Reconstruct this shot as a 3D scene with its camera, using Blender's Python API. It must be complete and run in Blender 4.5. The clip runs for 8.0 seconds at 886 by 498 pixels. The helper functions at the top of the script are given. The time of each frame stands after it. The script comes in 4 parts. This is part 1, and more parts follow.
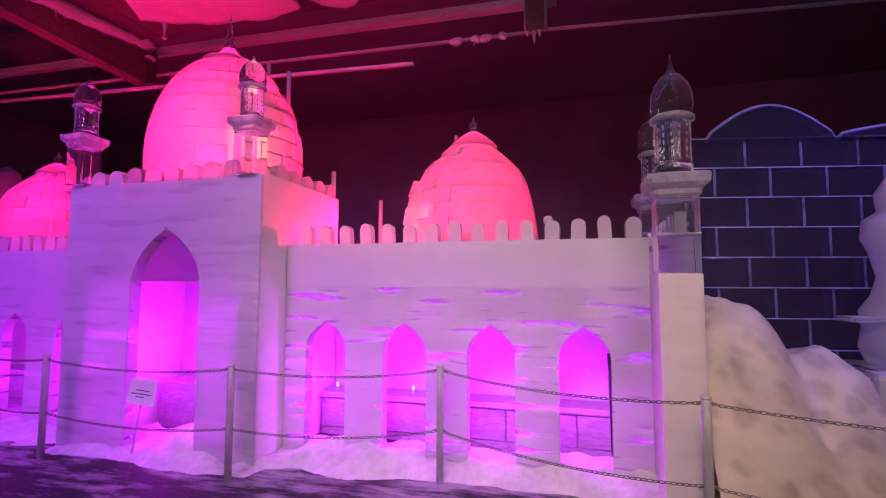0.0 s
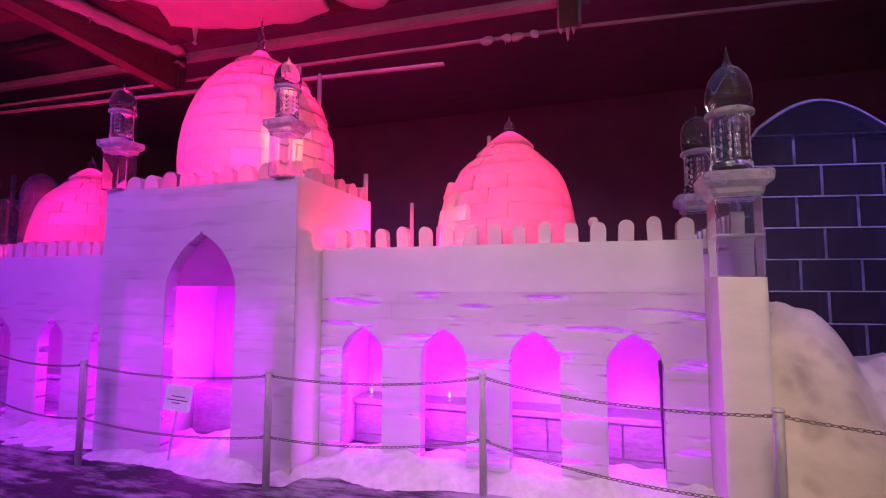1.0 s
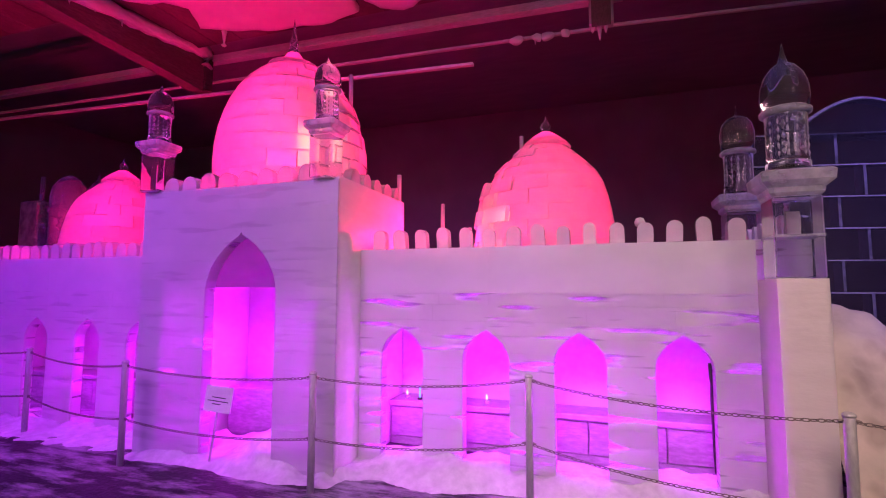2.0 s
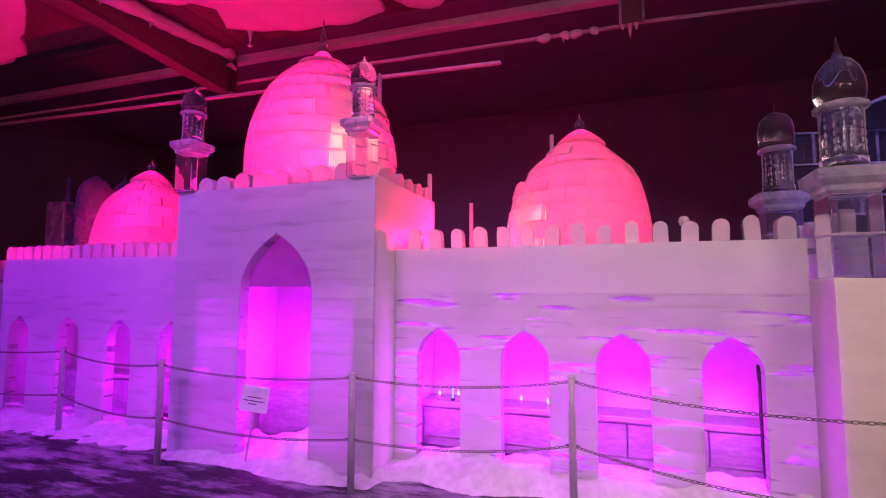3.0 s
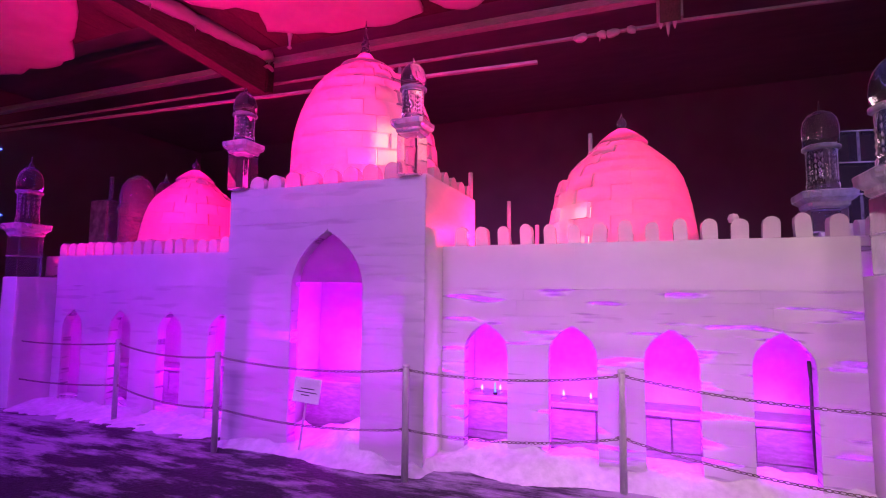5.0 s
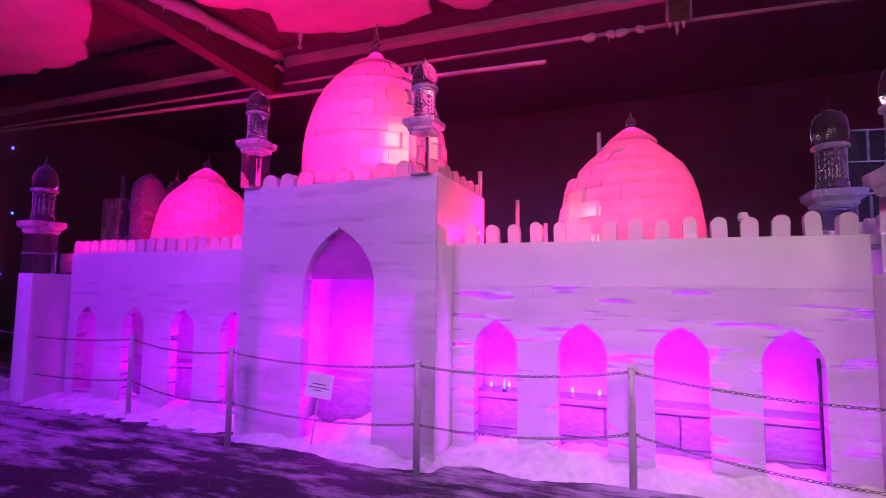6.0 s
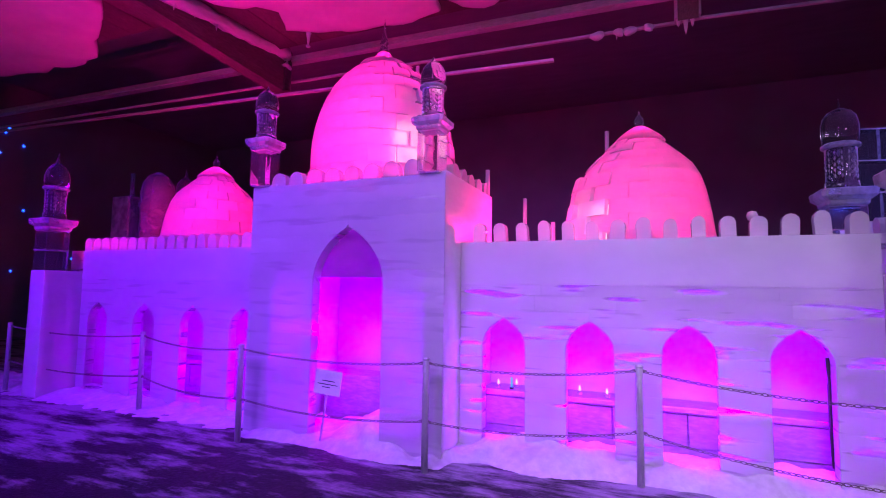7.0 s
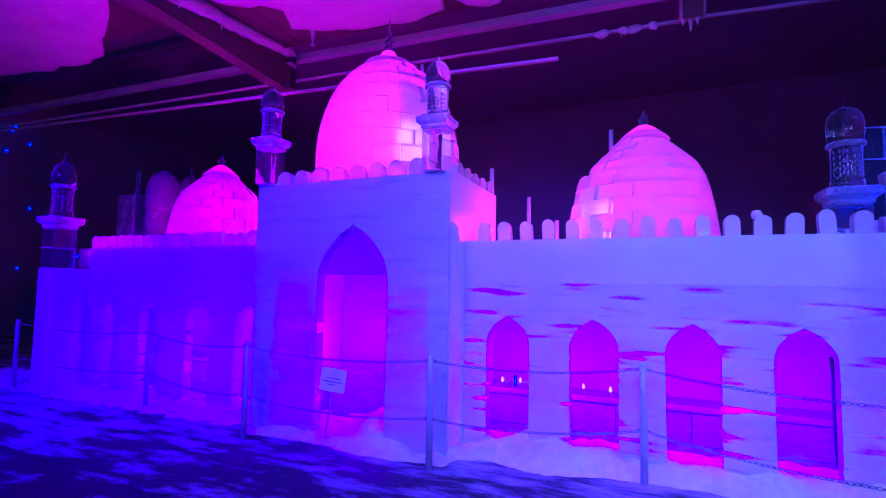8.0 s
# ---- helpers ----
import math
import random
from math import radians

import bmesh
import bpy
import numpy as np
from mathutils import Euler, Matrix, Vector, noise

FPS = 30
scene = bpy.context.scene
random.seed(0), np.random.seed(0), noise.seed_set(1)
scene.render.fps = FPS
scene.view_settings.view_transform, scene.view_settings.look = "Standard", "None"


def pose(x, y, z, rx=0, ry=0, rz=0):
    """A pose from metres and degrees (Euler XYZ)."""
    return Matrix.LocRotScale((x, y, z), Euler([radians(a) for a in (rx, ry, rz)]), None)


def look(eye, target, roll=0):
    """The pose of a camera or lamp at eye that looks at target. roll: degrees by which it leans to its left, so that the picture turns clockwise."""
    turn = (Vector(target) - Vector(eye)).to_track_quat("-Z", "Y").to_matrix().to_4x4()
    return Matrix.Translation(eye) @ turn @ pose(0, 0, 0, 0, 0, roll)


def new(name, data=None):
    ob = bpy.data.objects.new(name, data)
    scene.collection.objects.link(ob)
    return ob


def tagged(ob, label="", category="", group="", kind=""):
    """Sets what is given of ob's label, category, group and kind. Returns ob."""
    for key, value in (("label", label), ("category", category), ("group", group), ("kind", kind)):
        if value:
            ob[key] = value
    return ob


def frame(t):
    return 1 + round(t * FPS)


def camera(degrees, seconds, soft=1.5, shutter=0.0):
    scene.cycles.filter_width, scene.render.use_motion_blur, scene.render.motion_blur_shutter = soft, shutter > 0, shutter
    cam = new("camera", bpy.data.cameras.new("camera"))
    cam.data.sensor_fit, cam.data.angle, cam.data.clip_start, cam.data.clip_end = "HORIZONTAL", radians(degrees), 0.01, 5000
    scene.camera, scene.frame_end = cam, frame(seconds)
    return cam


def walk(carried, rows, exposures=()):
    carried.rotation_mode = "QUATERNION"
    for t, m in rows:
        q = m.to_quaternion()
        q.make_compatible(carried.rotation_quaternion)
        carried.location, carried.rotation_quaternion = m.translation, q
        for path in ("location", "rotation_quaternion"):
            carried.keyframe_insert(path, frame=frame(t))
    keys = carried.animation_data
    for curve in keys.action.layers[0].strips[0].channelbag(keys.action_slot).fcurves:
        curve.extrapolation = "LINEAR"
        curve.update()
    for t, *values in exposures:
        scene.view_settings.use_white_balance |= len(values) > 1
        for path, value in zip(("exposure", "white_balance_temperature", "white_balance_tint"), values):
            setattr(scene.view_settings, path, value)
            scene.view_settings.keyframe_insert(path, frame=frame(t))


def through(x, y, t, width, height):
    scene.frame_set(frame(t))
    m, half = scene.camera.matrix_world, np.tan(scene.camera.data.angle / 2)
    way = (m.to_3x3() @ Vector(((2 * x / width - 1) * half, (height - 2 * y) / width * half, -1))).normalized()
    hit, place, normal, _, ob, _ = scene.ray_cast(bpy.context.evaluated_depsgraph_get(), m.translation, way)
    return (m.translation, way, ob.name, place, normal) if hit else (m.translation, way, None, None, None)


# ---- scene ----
cam = camera(84.0, 8.0, soft=1.05)
PATH = [
    (0, (3.543, -3.873, 1.461), (3.003, -1.954, 1.613), 0.2),
    (0.5, (3.451, -3.826, 1.460), (2.878, -1.917, 1.623), 0.2),
    (1, (3.337, -3.810, 1.472), (2.730, -1.911, 1.636), 0.1),
    (1.5, (3.203, -3.842, 1.475), (2.581, -1.948, 1.641), 0.1),
    (3, (2.840, -3.905, 1.467), (2.167, -2.030, 1.637), 0.2),
    (3.5, (2.736, -3.966, 1.462), (2.061, -2.091, 1.631), 0.2),
    (4, (2.670, -4.019, 1.450), (1.978, -2.150, 1.619), 0.3),
    (4.5, (2.643, -4.059, 1.452), (1.930, -2.198, 1.616), 0.4),
    (5, (2.613, -4.097, 1.439), (1.884, -2.242, 1.604), 0.5),
    (6.5, (2.572, -4.180, 1.416), (1.817, -2.335, 1.576), 0.8),
    (7, (2.564, -4.189, 1.415), (1.798, -2.348, 1.571), 0.9),
    (7.5, (2.562, -4.193, 1.417), (1.790, -2.354, 1.569), 1.0),
    (8, (2.562, -4.211, 1.419), (1.784, -2.375, 1.566), 1.0),
]
walk(cam, [(t, look(eye, target, roll)) for t, eye, target, roll in PATH],
     exposures=[(0.0, 0.0, 6800, 11), (3.0, 0.0, 7100, 22), (5.0, 0.0, 6600, 36), (6.5, -0.08, 6000, 46), (7.0, -0.24, 4800, 46), (7.5, -0.42, 3900, 56), (8.0, -0.52, 3250, 56)])

# ---- light ----
world = bpy.data.worlds.new("world")
scene.world = world
world.use_nodes = True
world.node_tree.nodes["Background"].inputs["Color"].default_value = (0.02, 0.012, 0.03, 1)
world.node_tree.nodes["Background"].inputs["Strength"].default_value = 0.05


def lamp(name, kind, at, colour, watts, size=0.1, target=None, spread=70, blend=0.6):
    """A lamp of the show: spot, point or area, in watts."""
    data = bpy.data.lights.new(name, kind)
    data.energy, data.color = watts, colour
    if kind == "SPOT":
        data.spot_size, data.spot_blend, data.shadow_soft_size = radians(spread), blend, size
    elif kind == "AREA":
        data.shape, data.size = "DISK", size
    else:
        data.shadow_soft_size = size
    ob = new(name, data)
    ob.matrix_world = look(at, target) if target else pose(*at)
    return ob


MAGENTA, VIOLET, RED, ROSE = (0.62, 0.004, 1.0), (0.36, 0.018, 1.0), (1.0, 0.008, 0.15), (1.0, 0.70, 0.63)
# coloured lamps in the rooms of the palace, behind the window piers
for x in (1.8, 2.51, 3.22, -1.93):
    lamp("room_lamp", "POINT", (x, 0.26, 0.58), MAGENTA, 30, 0.06)
for x, watts in ((1.12, 18), (3.93, 16), (-1.14, 17), (-2.71, 20)):
    lamp("room_lamp", "POINT", (x, 0.26, 0.58), MAGENTA, watts, 0.06)
lamp("room_lamp", "POINT", (-3.55, 0.26, 0.58), MAGENTA, 10, 0.06)
for x in (-0.62, 0.68):
    lamp("hall_lamp", "POINT", (x, 0.1, 0.8), MAGENTA, 31, 0.06)
# red lamps in the domes and on the roof
lamp("dome_lamp", "POINT", (-0.15, 0.62, 2.75), (1.0, 0.010, 0.15), 225, 0.08)
lamp("dome_lamp", "POINT", (2.45, 0.9, 2.15), RED, 112, 0.06)
lamp("dome_lamp", "POINT", (-2.85, 0.8, 2.15), RED, 96, 0.06)
lamp("roof_lamp", "POINT", (1.45, 0.95, 2.05), RED, 60, 0.05)
lamp("roof_lamp", "POINT", (-1.5, 1.3, 2.05), RED, 120, 0.05)
lamp("roof_lamp", "POINT", (-3.95, 1.0, 2.05), RED, 210, 0.05)
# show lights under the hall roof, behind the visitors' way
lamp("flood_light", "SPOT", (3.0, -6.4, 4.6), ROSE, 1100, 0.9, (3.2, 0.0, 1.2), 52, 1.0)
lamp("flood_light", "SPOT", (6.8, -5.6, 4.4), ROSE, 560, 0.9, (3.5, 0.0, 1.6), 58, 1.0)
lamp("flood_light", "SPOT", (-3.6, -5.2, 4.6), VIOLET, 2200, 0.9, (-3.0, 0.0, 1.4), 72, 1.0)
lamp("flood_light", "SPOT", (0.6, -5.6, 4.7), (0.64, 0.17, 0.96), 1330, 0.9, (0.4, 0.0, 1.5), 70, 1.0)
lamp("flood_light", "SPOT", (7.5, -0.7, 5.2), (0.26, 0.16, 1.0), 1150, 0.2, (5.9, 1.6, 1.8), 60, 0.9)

# ---- materials ----


def material(name):
    m = bpy.data.materials.new(name)
    m.use_nodes = True
    t = m.node_tree
    t.nodes.clear()
    return m, t, t.nodes.new("ShaderNodeOutputMaterial")


def node(t, kind, links=(), **values):
    """A node with its values set and its inputs linked: links are (input, socket)."""
    n = t.nodes.new(kind)
    for key, value in values.items():
        n.inputs[key.replace("_", " ")].default_value = value
    for key, socket in links:
        t.links.new(socket, n.inputs[key])
    return n


def noise_tex(t, scale, detail=4.0, stretch=(1, 1, 1), rough=0.55):
    c = t.nodes.new("ShaderNodeTexCoord")
    mp = node(t, "ShaderNodeMapping", [("Vector", c.outputs["Object"])])
    mp.inputs["Scale"].default_value = stretch
    return node(t, "ShaderNodeTexNoise", [("Vector", mp.outputs[0])], Scale=scale, Detail=detail, Roughness=rough).outputs["Fac"]


def ramp(t, fac, stops):
    r = t.nodes.new("ShaderNodeValToRGB")
    while len(r.color_ramp.elements) < len(stops):
        r.color_ramp.elements.new(0.5)
    for e, (p, c) in zip(r.color_ramp.elements, stops):
        e.position, e.color = p, (*c, 1)
    t.links.new(fac, r.inputs[0])
    return r.outputs[0]


def bump(t, height, strength, distance):
    return node(t, "ShaderNodeBump", [("Height", height)], Strength=strength, Distance=distance).outputs[0]


def mix_shader(t, fac, a, b):
    n = t.nodes.new("ShaderNodeMixShader")
    if isinstance(fac, float):
        n.inputs[0].default_value = fac
    else:
        t.links.new(fac, n.inputs[0])
    t.links.new(a, n.inputs[1])
    t.links.new(b, n.inputs[2])
    return n.outputs[0]


def ice_milky(name, base, light, through, rough=0.28, grain=9.0, varied=0.0, stretch=(1, 1, 1.8), streaks=0.0, relief=1.0, clear=0.0):
    """Cloudy ice: scatters light back and lets some pass, with a wet gloss over it."""
    m, t, out = material(name)
    coarse, fine = noise_tex(t, 2.2, 3, stretch), noise_tex(t, grain, 6, stretch)
    col = ramp(t, coarse, [(0.3, base), (0.7, light)])
    bm_ = bump(t, fine, 0.28 * relief, 0.015)
    b2 = node(t, "ShaderNodeBump", [("Height", coarse), ("Normal", bm_)], Strength=0.35 * relief, Distance=0.05).outputs[0]
    d = node(t, "ShaderNodeBsdfDiffuse", [("Color", col), ("Normal", b2)])
    tr = node(t, "ShaderNodeBsdfTranslucent", [("Color", col), ("Normal", b2)])
    fac = ramp(t, noise_tex(t, 3.1, 4, (0.8, 0.8, 5)), [(0.35, (through * 0.93,) * 3), (0.65, (min(1.0, through * 1.07),) * 3)])
    if varied:
        info = t.nodes.new("ShaderNodeObjectInfo")
        mul = node(t, "ShaderNodeMath", [(0, info.outputs["Random"])])
        mul.operation, mul.inputs[1].default_value = "MULTIPLY_ADD", varied
        mul.inputs[2].default_value = 1 - varied / 2
        fm = node(t, "ShaderNodeMath", [(0, fac), (1, mul.outputs[0])])
        fm.operation = "MULTIPLY"
        fac = fm.outputs[0]
    body = mix_shader(t, fac, d.outputs[0], tr.outputs[0])
    g = node(t, "ShaderNodeBsdfGlossy", [("Normal", b2)], Roughness=rough)
    fr = node(t, "ShaderNodeFresnel", [("Normal", b2)], IOR=1.31)
    whole = mix_shader(t, fr.outputs[0], body, g.outputs[0])
    if streaks:
        glassy = node(t, "ShaderNodeBsdfTransparent", Color=(0.95, 0.96, 1.0, 1))
        vein = ramp(t, noise_tex(t, 3.0, 1.0, (0.62, 0.62, 5.2), 0.4), [(0.58, (0, 0, 0)), (0.67, (streaks,) * 3)])
        whole = mix_shader(t, vein, whole, glassy.outputs[0])
    if clear:
        pane = node(t, "ShaderNodeBsdfRefraction", [("Normal", b2)], Color=(0.95, 0.95, 1.0, 1), Roughness=0.25, IOR=1.08)
        whole = mix_shader(t, clear, whole, pane.outputs[0])
    t.links.new(whole, out.inputs[0])
    return m


def ice_clear(name, tint=(0.93, 0.95, 1.0), rough=0.015, cloud=0.05, even=0.15, sheen=0.5):
    """Clear sculpted ice with small ripples and a little cloud in it."""
    m, t, out = material(name)
    h = noise_tex(t, 14, 4)
    n = bump(t, h, 0.1, 0.012)
    g = node(t, "ShaderNodeBsdfGlass", [("Normal", n)], Color=(*tint, 1), Roughness=rough, IOR=1.31)
    d = node(t, "ShaderNodeBsdfDiffuse", Color=(0.8, 0.82, 0.9, 1))
    tr = node(t, "ShaderNodeBsdfTranslucent", Color=(0.8, 0.82, 0.9, 1))
    milky = mix_shader(t, 0.5, d.outputs[0], tr.outputs[0])
    gloss = node(t, "ShaderNodeBsdfGlossy", [("Normal", n)], Color=(0.9, 0.9, 1.0, 1), Roughness=0.5)
    edge = node(t, "ShaderNodeLayerWeight", Blend=0.5)
    rim = ramp(t, edge.outputs["Facing"], [(0.62, (0, 0, 0)), (0.95, (sheen,) * 3)])
    g = node(t, "ShaderNodeMixShader", [(0, rim), (1, g.outputs[0]), (2, gloss.outputs[0])])
    fac = ramp(t, noise_tex(t, 7, 5), [(0.35, (cloud * even,) * 3), (0.75, (min(1.0, cloud * 2),) * 3)])
    t.links.new(mix_shader(t, fac, g.outputs[0], milky), out.inputs[0])
    return m


def ice_deep(name, colour, depth, rough=0.35):
    """A thick block of cloudy ice: light wanders a hand's width inside it."""
    m, t, out = material(name)
    coarse, fine = noise_tex(t, 3.0, 4, (1, 1, 2.5)), noise_tex(t, 14, 5)
    col = ramp(t, coarse, [(0.3, tuple(c * 0.9 for c in colour)), (0.7, colour)])
    n2 = node(t, "ShaderNodeBump", [("Height", coarse), ("Normal", bump(t, fine, 0.2, 0.01))], Strength=0.3, Distance=0.03).outputs[0]
    p = node(t, "ShaderNodeBsdfPrincipled", [("Base Color", col), ("Normal", n2)], Roughness=rough, IOR=1.31)
    p.inputs["Subsurface Weight"].default_value = 1.0
    p.inputs["Subsurface Radius"].default_value = (1.0, 0.95, 1.0)
    p.inputs["Subsurface Scale"].default_value = depth
    t.links.new(p.outputs[0], out.inputs[0])
    return m


def dirty_snow():
    """Old packed snow: grey-beige, with round smudges and thaw stains."""
    m, t, out = material("old_snow")
    coarse, fine = noise_tex(t, 2.4, 5), noise_tex(t, 16, 5)
    c = t.nodes.new("ShaderNodeTexCoord")
    warp = node(t, "ShaderNodeTexNoise", [("Vector", c.outputs["Object"])], Scale=5.0, Detail=2.0)
    mx = node(t, "ShaderNodeVectorMath", [(0, c.outputs["Object"]), (2, warp.outputs["Color"])])
    mx.operation, mx.inputs[1].default_value = "MULTIPLY_ADD", (6.0, 6.0, 6.0)
    cells = node(t, "ShaderNodeTexVoronoi", [("Vector", mx.outputs[0])], Scale=0.9)
    smudge = ramp(t, cells.outputs["Distance"], [(0.05, (0.80, 0.77, 0.76)), (0.24, (0.66, 0.62, 0.60)), (0.50, (1, 1, 1))])
    base = ramp(t, coarse, [(0.3, (0.38, 0.33, 0.28)), (0.7, (0.64, 0.57, 0.50))])
    mul = t.nodes.new("ShaderNodeMixRGB")
    mul.blend_type, mul.inputs[0].default_value = "MULTIPLY", 0.7
    t.links.new(base, mul.inputs[1])
    t.links.new(smudge, mul.inputs[2])
    p = node(t, "ShaderNodeBsdfPrincipled", [("Base Color", mul.outputs[0]), ("Normal", bump(t, fine, 0.3, 0.012))], Roughness=0.6)
    t.links.new(p.outputs[0], out.inputs[0])
    return m


def solid(name, dark, light, rough, metal=0.0, scale=6.0, relief=0.3, depth=0.01, stretch=(1, 1, 1), fine=60.0):
    """An opaque surface with stains, grain and relief."""
    m, t, out = material(name)
    coarse, grain = noise_tex(t, scale, 5, stretch), noise_tex(t, fine, 4, stretch)
    mixed = node(t, "ShaderNodeMath", [(0, coarse), (1, grain)])
    mixed.operation = "MULTIPLY"
    col = ramp(t, mixed.outputs[0], [(0.12, dark), (0.42, light)])
    rg = ramp(t, coarse, [(0.3, (max(0.0, rough - 0.12),) * 3), (0.7, (min(1.0, rough + 0.12),) * 3)])
    p = node(t, "ShaderNodeBsdfPrincipled", [("Base Color", col), ("Roughness", rg), ("Normal", bump(t, mixed.outputs[0], relief, depth))], Metallic=metal)
    t.links.new(p.outputs[0], out.inputs[0])
    return m


def glowing(name, colour, strength):
    m, t, out = material(name)
    e = node(t, "ShaderNodeEmission", Color=(*colour, 1), Strength=strength)
    t.links.new(e.outputs[0], out.inputs[0])
    return m


def floor_material():
    """Dark rubber matting with frost and trodden snow on it."""
    m, t, out = material("floor_mat")
    patches, grit, streak = noise_tex(t, 1.1, 6, (1, 1.8, 1), 0.65), noise_tex(t, 30, 5), noise_tex(t, 3.0, 5, (0.5, 2.2, 1), 0.7)
    a = node(t, "ShaderNodeMath", [(0, patches), (1, streak)])
    a.operation = "MULTIPLY"
    c = t.nodes.new("ShaderNodeTexCoord")
    xyz = node(t, "ShaderNodeSeparateXYZ", [("Vector", c.outputs["Object"])])
    west = node(t, "ShaderNodeMapRange", [("Value", xyz.outputs[0])], From_Min=-0.6, From_Max=-3.2, To_Min=0.0, To_Max=0.035)
    near = node(t, "ShaderNodeMapRange", [("Value", xyz.outputs[1])], From_Min=-2.3, From_Max=-0.7, To_Min=-0.04, To_Max=0.035)
    drift = node(t, "ShaderNodeMath", [(0, west.outputs[0]), (1, near.outputs[0])])
    trod = node(t, "ShaderNodeMath", [(0, a.outputs[0]), (1, drift.outputs[0])])
    snow = ramp(t, trod.outputs[0], [(0.25, (0, 0, 0)), (0.36, (1, 1, 1))])
    dark = ramp(t, grit, [(0.35, (0.010, 0.010, 0.013)), (0.7, (0.032, 0.032, 0.038))])
    mx = t.nodes.new("ShaderNodeMixRGB")
    t.links.new(snow, mx.inputs[0])
    t.links.new(dark, mx.inputs[1])
    mx.inputs[2].default_value = (0.33, 0.33, 0.37, 1)
    nrm = bump(t, grit, 0.6, 0.012)
    n2 = node(t, "ShaderNodeBump", [("Height", snow), ("Normal", nrm)], Strength=0.6, Distance=0.01).outputs[0]
    rg = ramp(t, patches, [(0.3, (0.58,) * 3), (0.7, (0.85,) * 3)])
    p = node(t, "ShaderNodeBsdfPrincipled", [("Base Color", mx.outputs[0]), ("Roughness", rg), ("Normal", n2)])
    t.links.new(p.outputs[0], out.inputs[0])
    return m


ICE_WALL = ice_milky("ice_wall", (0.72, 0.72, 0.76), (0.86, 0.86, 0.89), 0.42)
ICE_BLOCK = ice_milky("ice_block", (0.84, 0.84, 0.86), (0.92, 0.91, 0.93), 0.66, varied=0.12, stretch=(1, 1, 1.4), streaks=0.85, relief=0.6)
ICE_FAINT = ice_milky("ice_faint_veins", (0.84, 0.84, 0.86), (0.92, 0.91, 0.93), 0.66, varied=0.08, stretch=(1, 1, 1.4), streaks=0.14, relief=0.6)
ICE_SOLID = ice_milky("ice_solid", (0.84, 0.84, 0.86), (0.92, 0.91, 0.93), 0.60, varied=0.06, stretch=(1, 1, 1.2), relief=0.5)
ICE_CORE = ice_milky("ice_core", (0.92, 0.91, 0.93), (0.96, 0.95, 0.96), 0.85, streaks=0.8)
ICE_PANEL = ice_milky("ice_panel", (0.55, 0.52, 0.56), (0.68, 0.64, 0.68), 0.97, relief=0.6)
# the pier's ice in a lighter colour, to lift the tower's shaded side faces
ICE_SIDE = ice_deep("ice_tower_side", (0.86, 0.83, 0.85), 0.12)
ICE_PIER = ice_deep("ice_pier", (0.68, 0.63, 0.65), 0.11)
ICE_DOME = ice_milky("ice_dome", (0.78, 0.76, 0.78), (0.92, 0.9, 0.92), 0.90, 0.45, 9.0, 0.02, relief=0.7)
ICE_MERLON = ice_milky("ice_merlon", (0.84, 0.82, 0.84), (0.93, 0.91, 0.92), 0.6, 0.15, 12.0, relief=0.7, clear=0.14)
ICE_CLEAR = ice_clear("ice_clear", cloud=0.035, even=0.3, sheen=0.7)
ICE_DARK = ice_clear("ice_brick", (0.5, 0.52, 0.62), 0.06, 0.03, 1.4, 0.0)
ICE_DIM = ice_clear("ice_dim", (0.8, 0.8, 0.86), 0.1, 0.16, 0.8, 0.3)
ICE_THIN = ice_milky("ice_thin", (0.84, 0.82, 0.84), (0.93, 0.91, 0.92), 0.6, 0.12, 12.0, relief=0.7, clear=0.62)
ICE_FROSTED = ice_clear("ice_frosted", (0.95, 0.95, 1.0), 0.12, 0.28, 0.8, 0.6)
ICE_BLUR = ice_clear("ice_blurred", (0.98, 0.9, 0.92), 0.45, 0.3, 1.0, 0.2)
BENCH = solid("frosted_planks", (0.24, 0.22, 0.25), (0.40, 0.37, 0.41), 0.4, 0.0, 3.0, 0.25, 0.01, (1, 1, 3), 12.0)
FROST = ice_milky("frost", (0.78, 0.78, 0.82), (0.9, 0.9, 0.93), 0.2, 0.6, 18.0)
SNOW = solid("snow", (0.50, 0.50, 0.54), (0.76, 0.76, 0.80), 0.75, 0.0, 3.0, 0.4, 0.03, fine=14.0)
OLD_SNOW = dirty_snow()
FLOOR = floor_material()
STEEL = solid("galvanised_steel", (0.40, 0.40, 0.41), (0.62, 0.62, 0.62), 0.45, 0.25, 8.0, 0.15, 0.003, (1, 1, 0.3))
CHAIN = solid("chain_steel", (0.12, 0.10, 0.10), (0.28, 0.24, 0.22), 0.5, 0.5, 30.0, 0.2, 0.002)
DARK_WALL = solid("dark_drape", (0.13, 0.13, 0.16), (0.20, 0.19, 0.23), 0.9, 0.0, 1.2, 0.2, 0.02)
ROOF = solid("roof_sheet", (0.17, 0.17, 0.20), (0.29, 0.29, 0.32), 0.7, 0.3, 1.5, 0.2, 0.01, (1, 4, 1))
BEAM = solid("roof_timber", (0.06, 0.045, 0.04), (0.14, 0.11, 0.10), 0.7, 0.0, 4.0, 0.4, 0.01, (1, 0.2, 1))
RAIL = solid("roof_rail", (0.45, 0.44, 0.46), (0.7, 0.7, 0.72), 0.45, 0.1, 5.0, 0.1, 0.004, (0.2, 1, 1))
JOINT = solid("frosted_joint", (0.10, 0.10, 0.13), (0.46, 0.46, 0.52), 0.6, 0.0, 2.6, 0.3, 0.004)
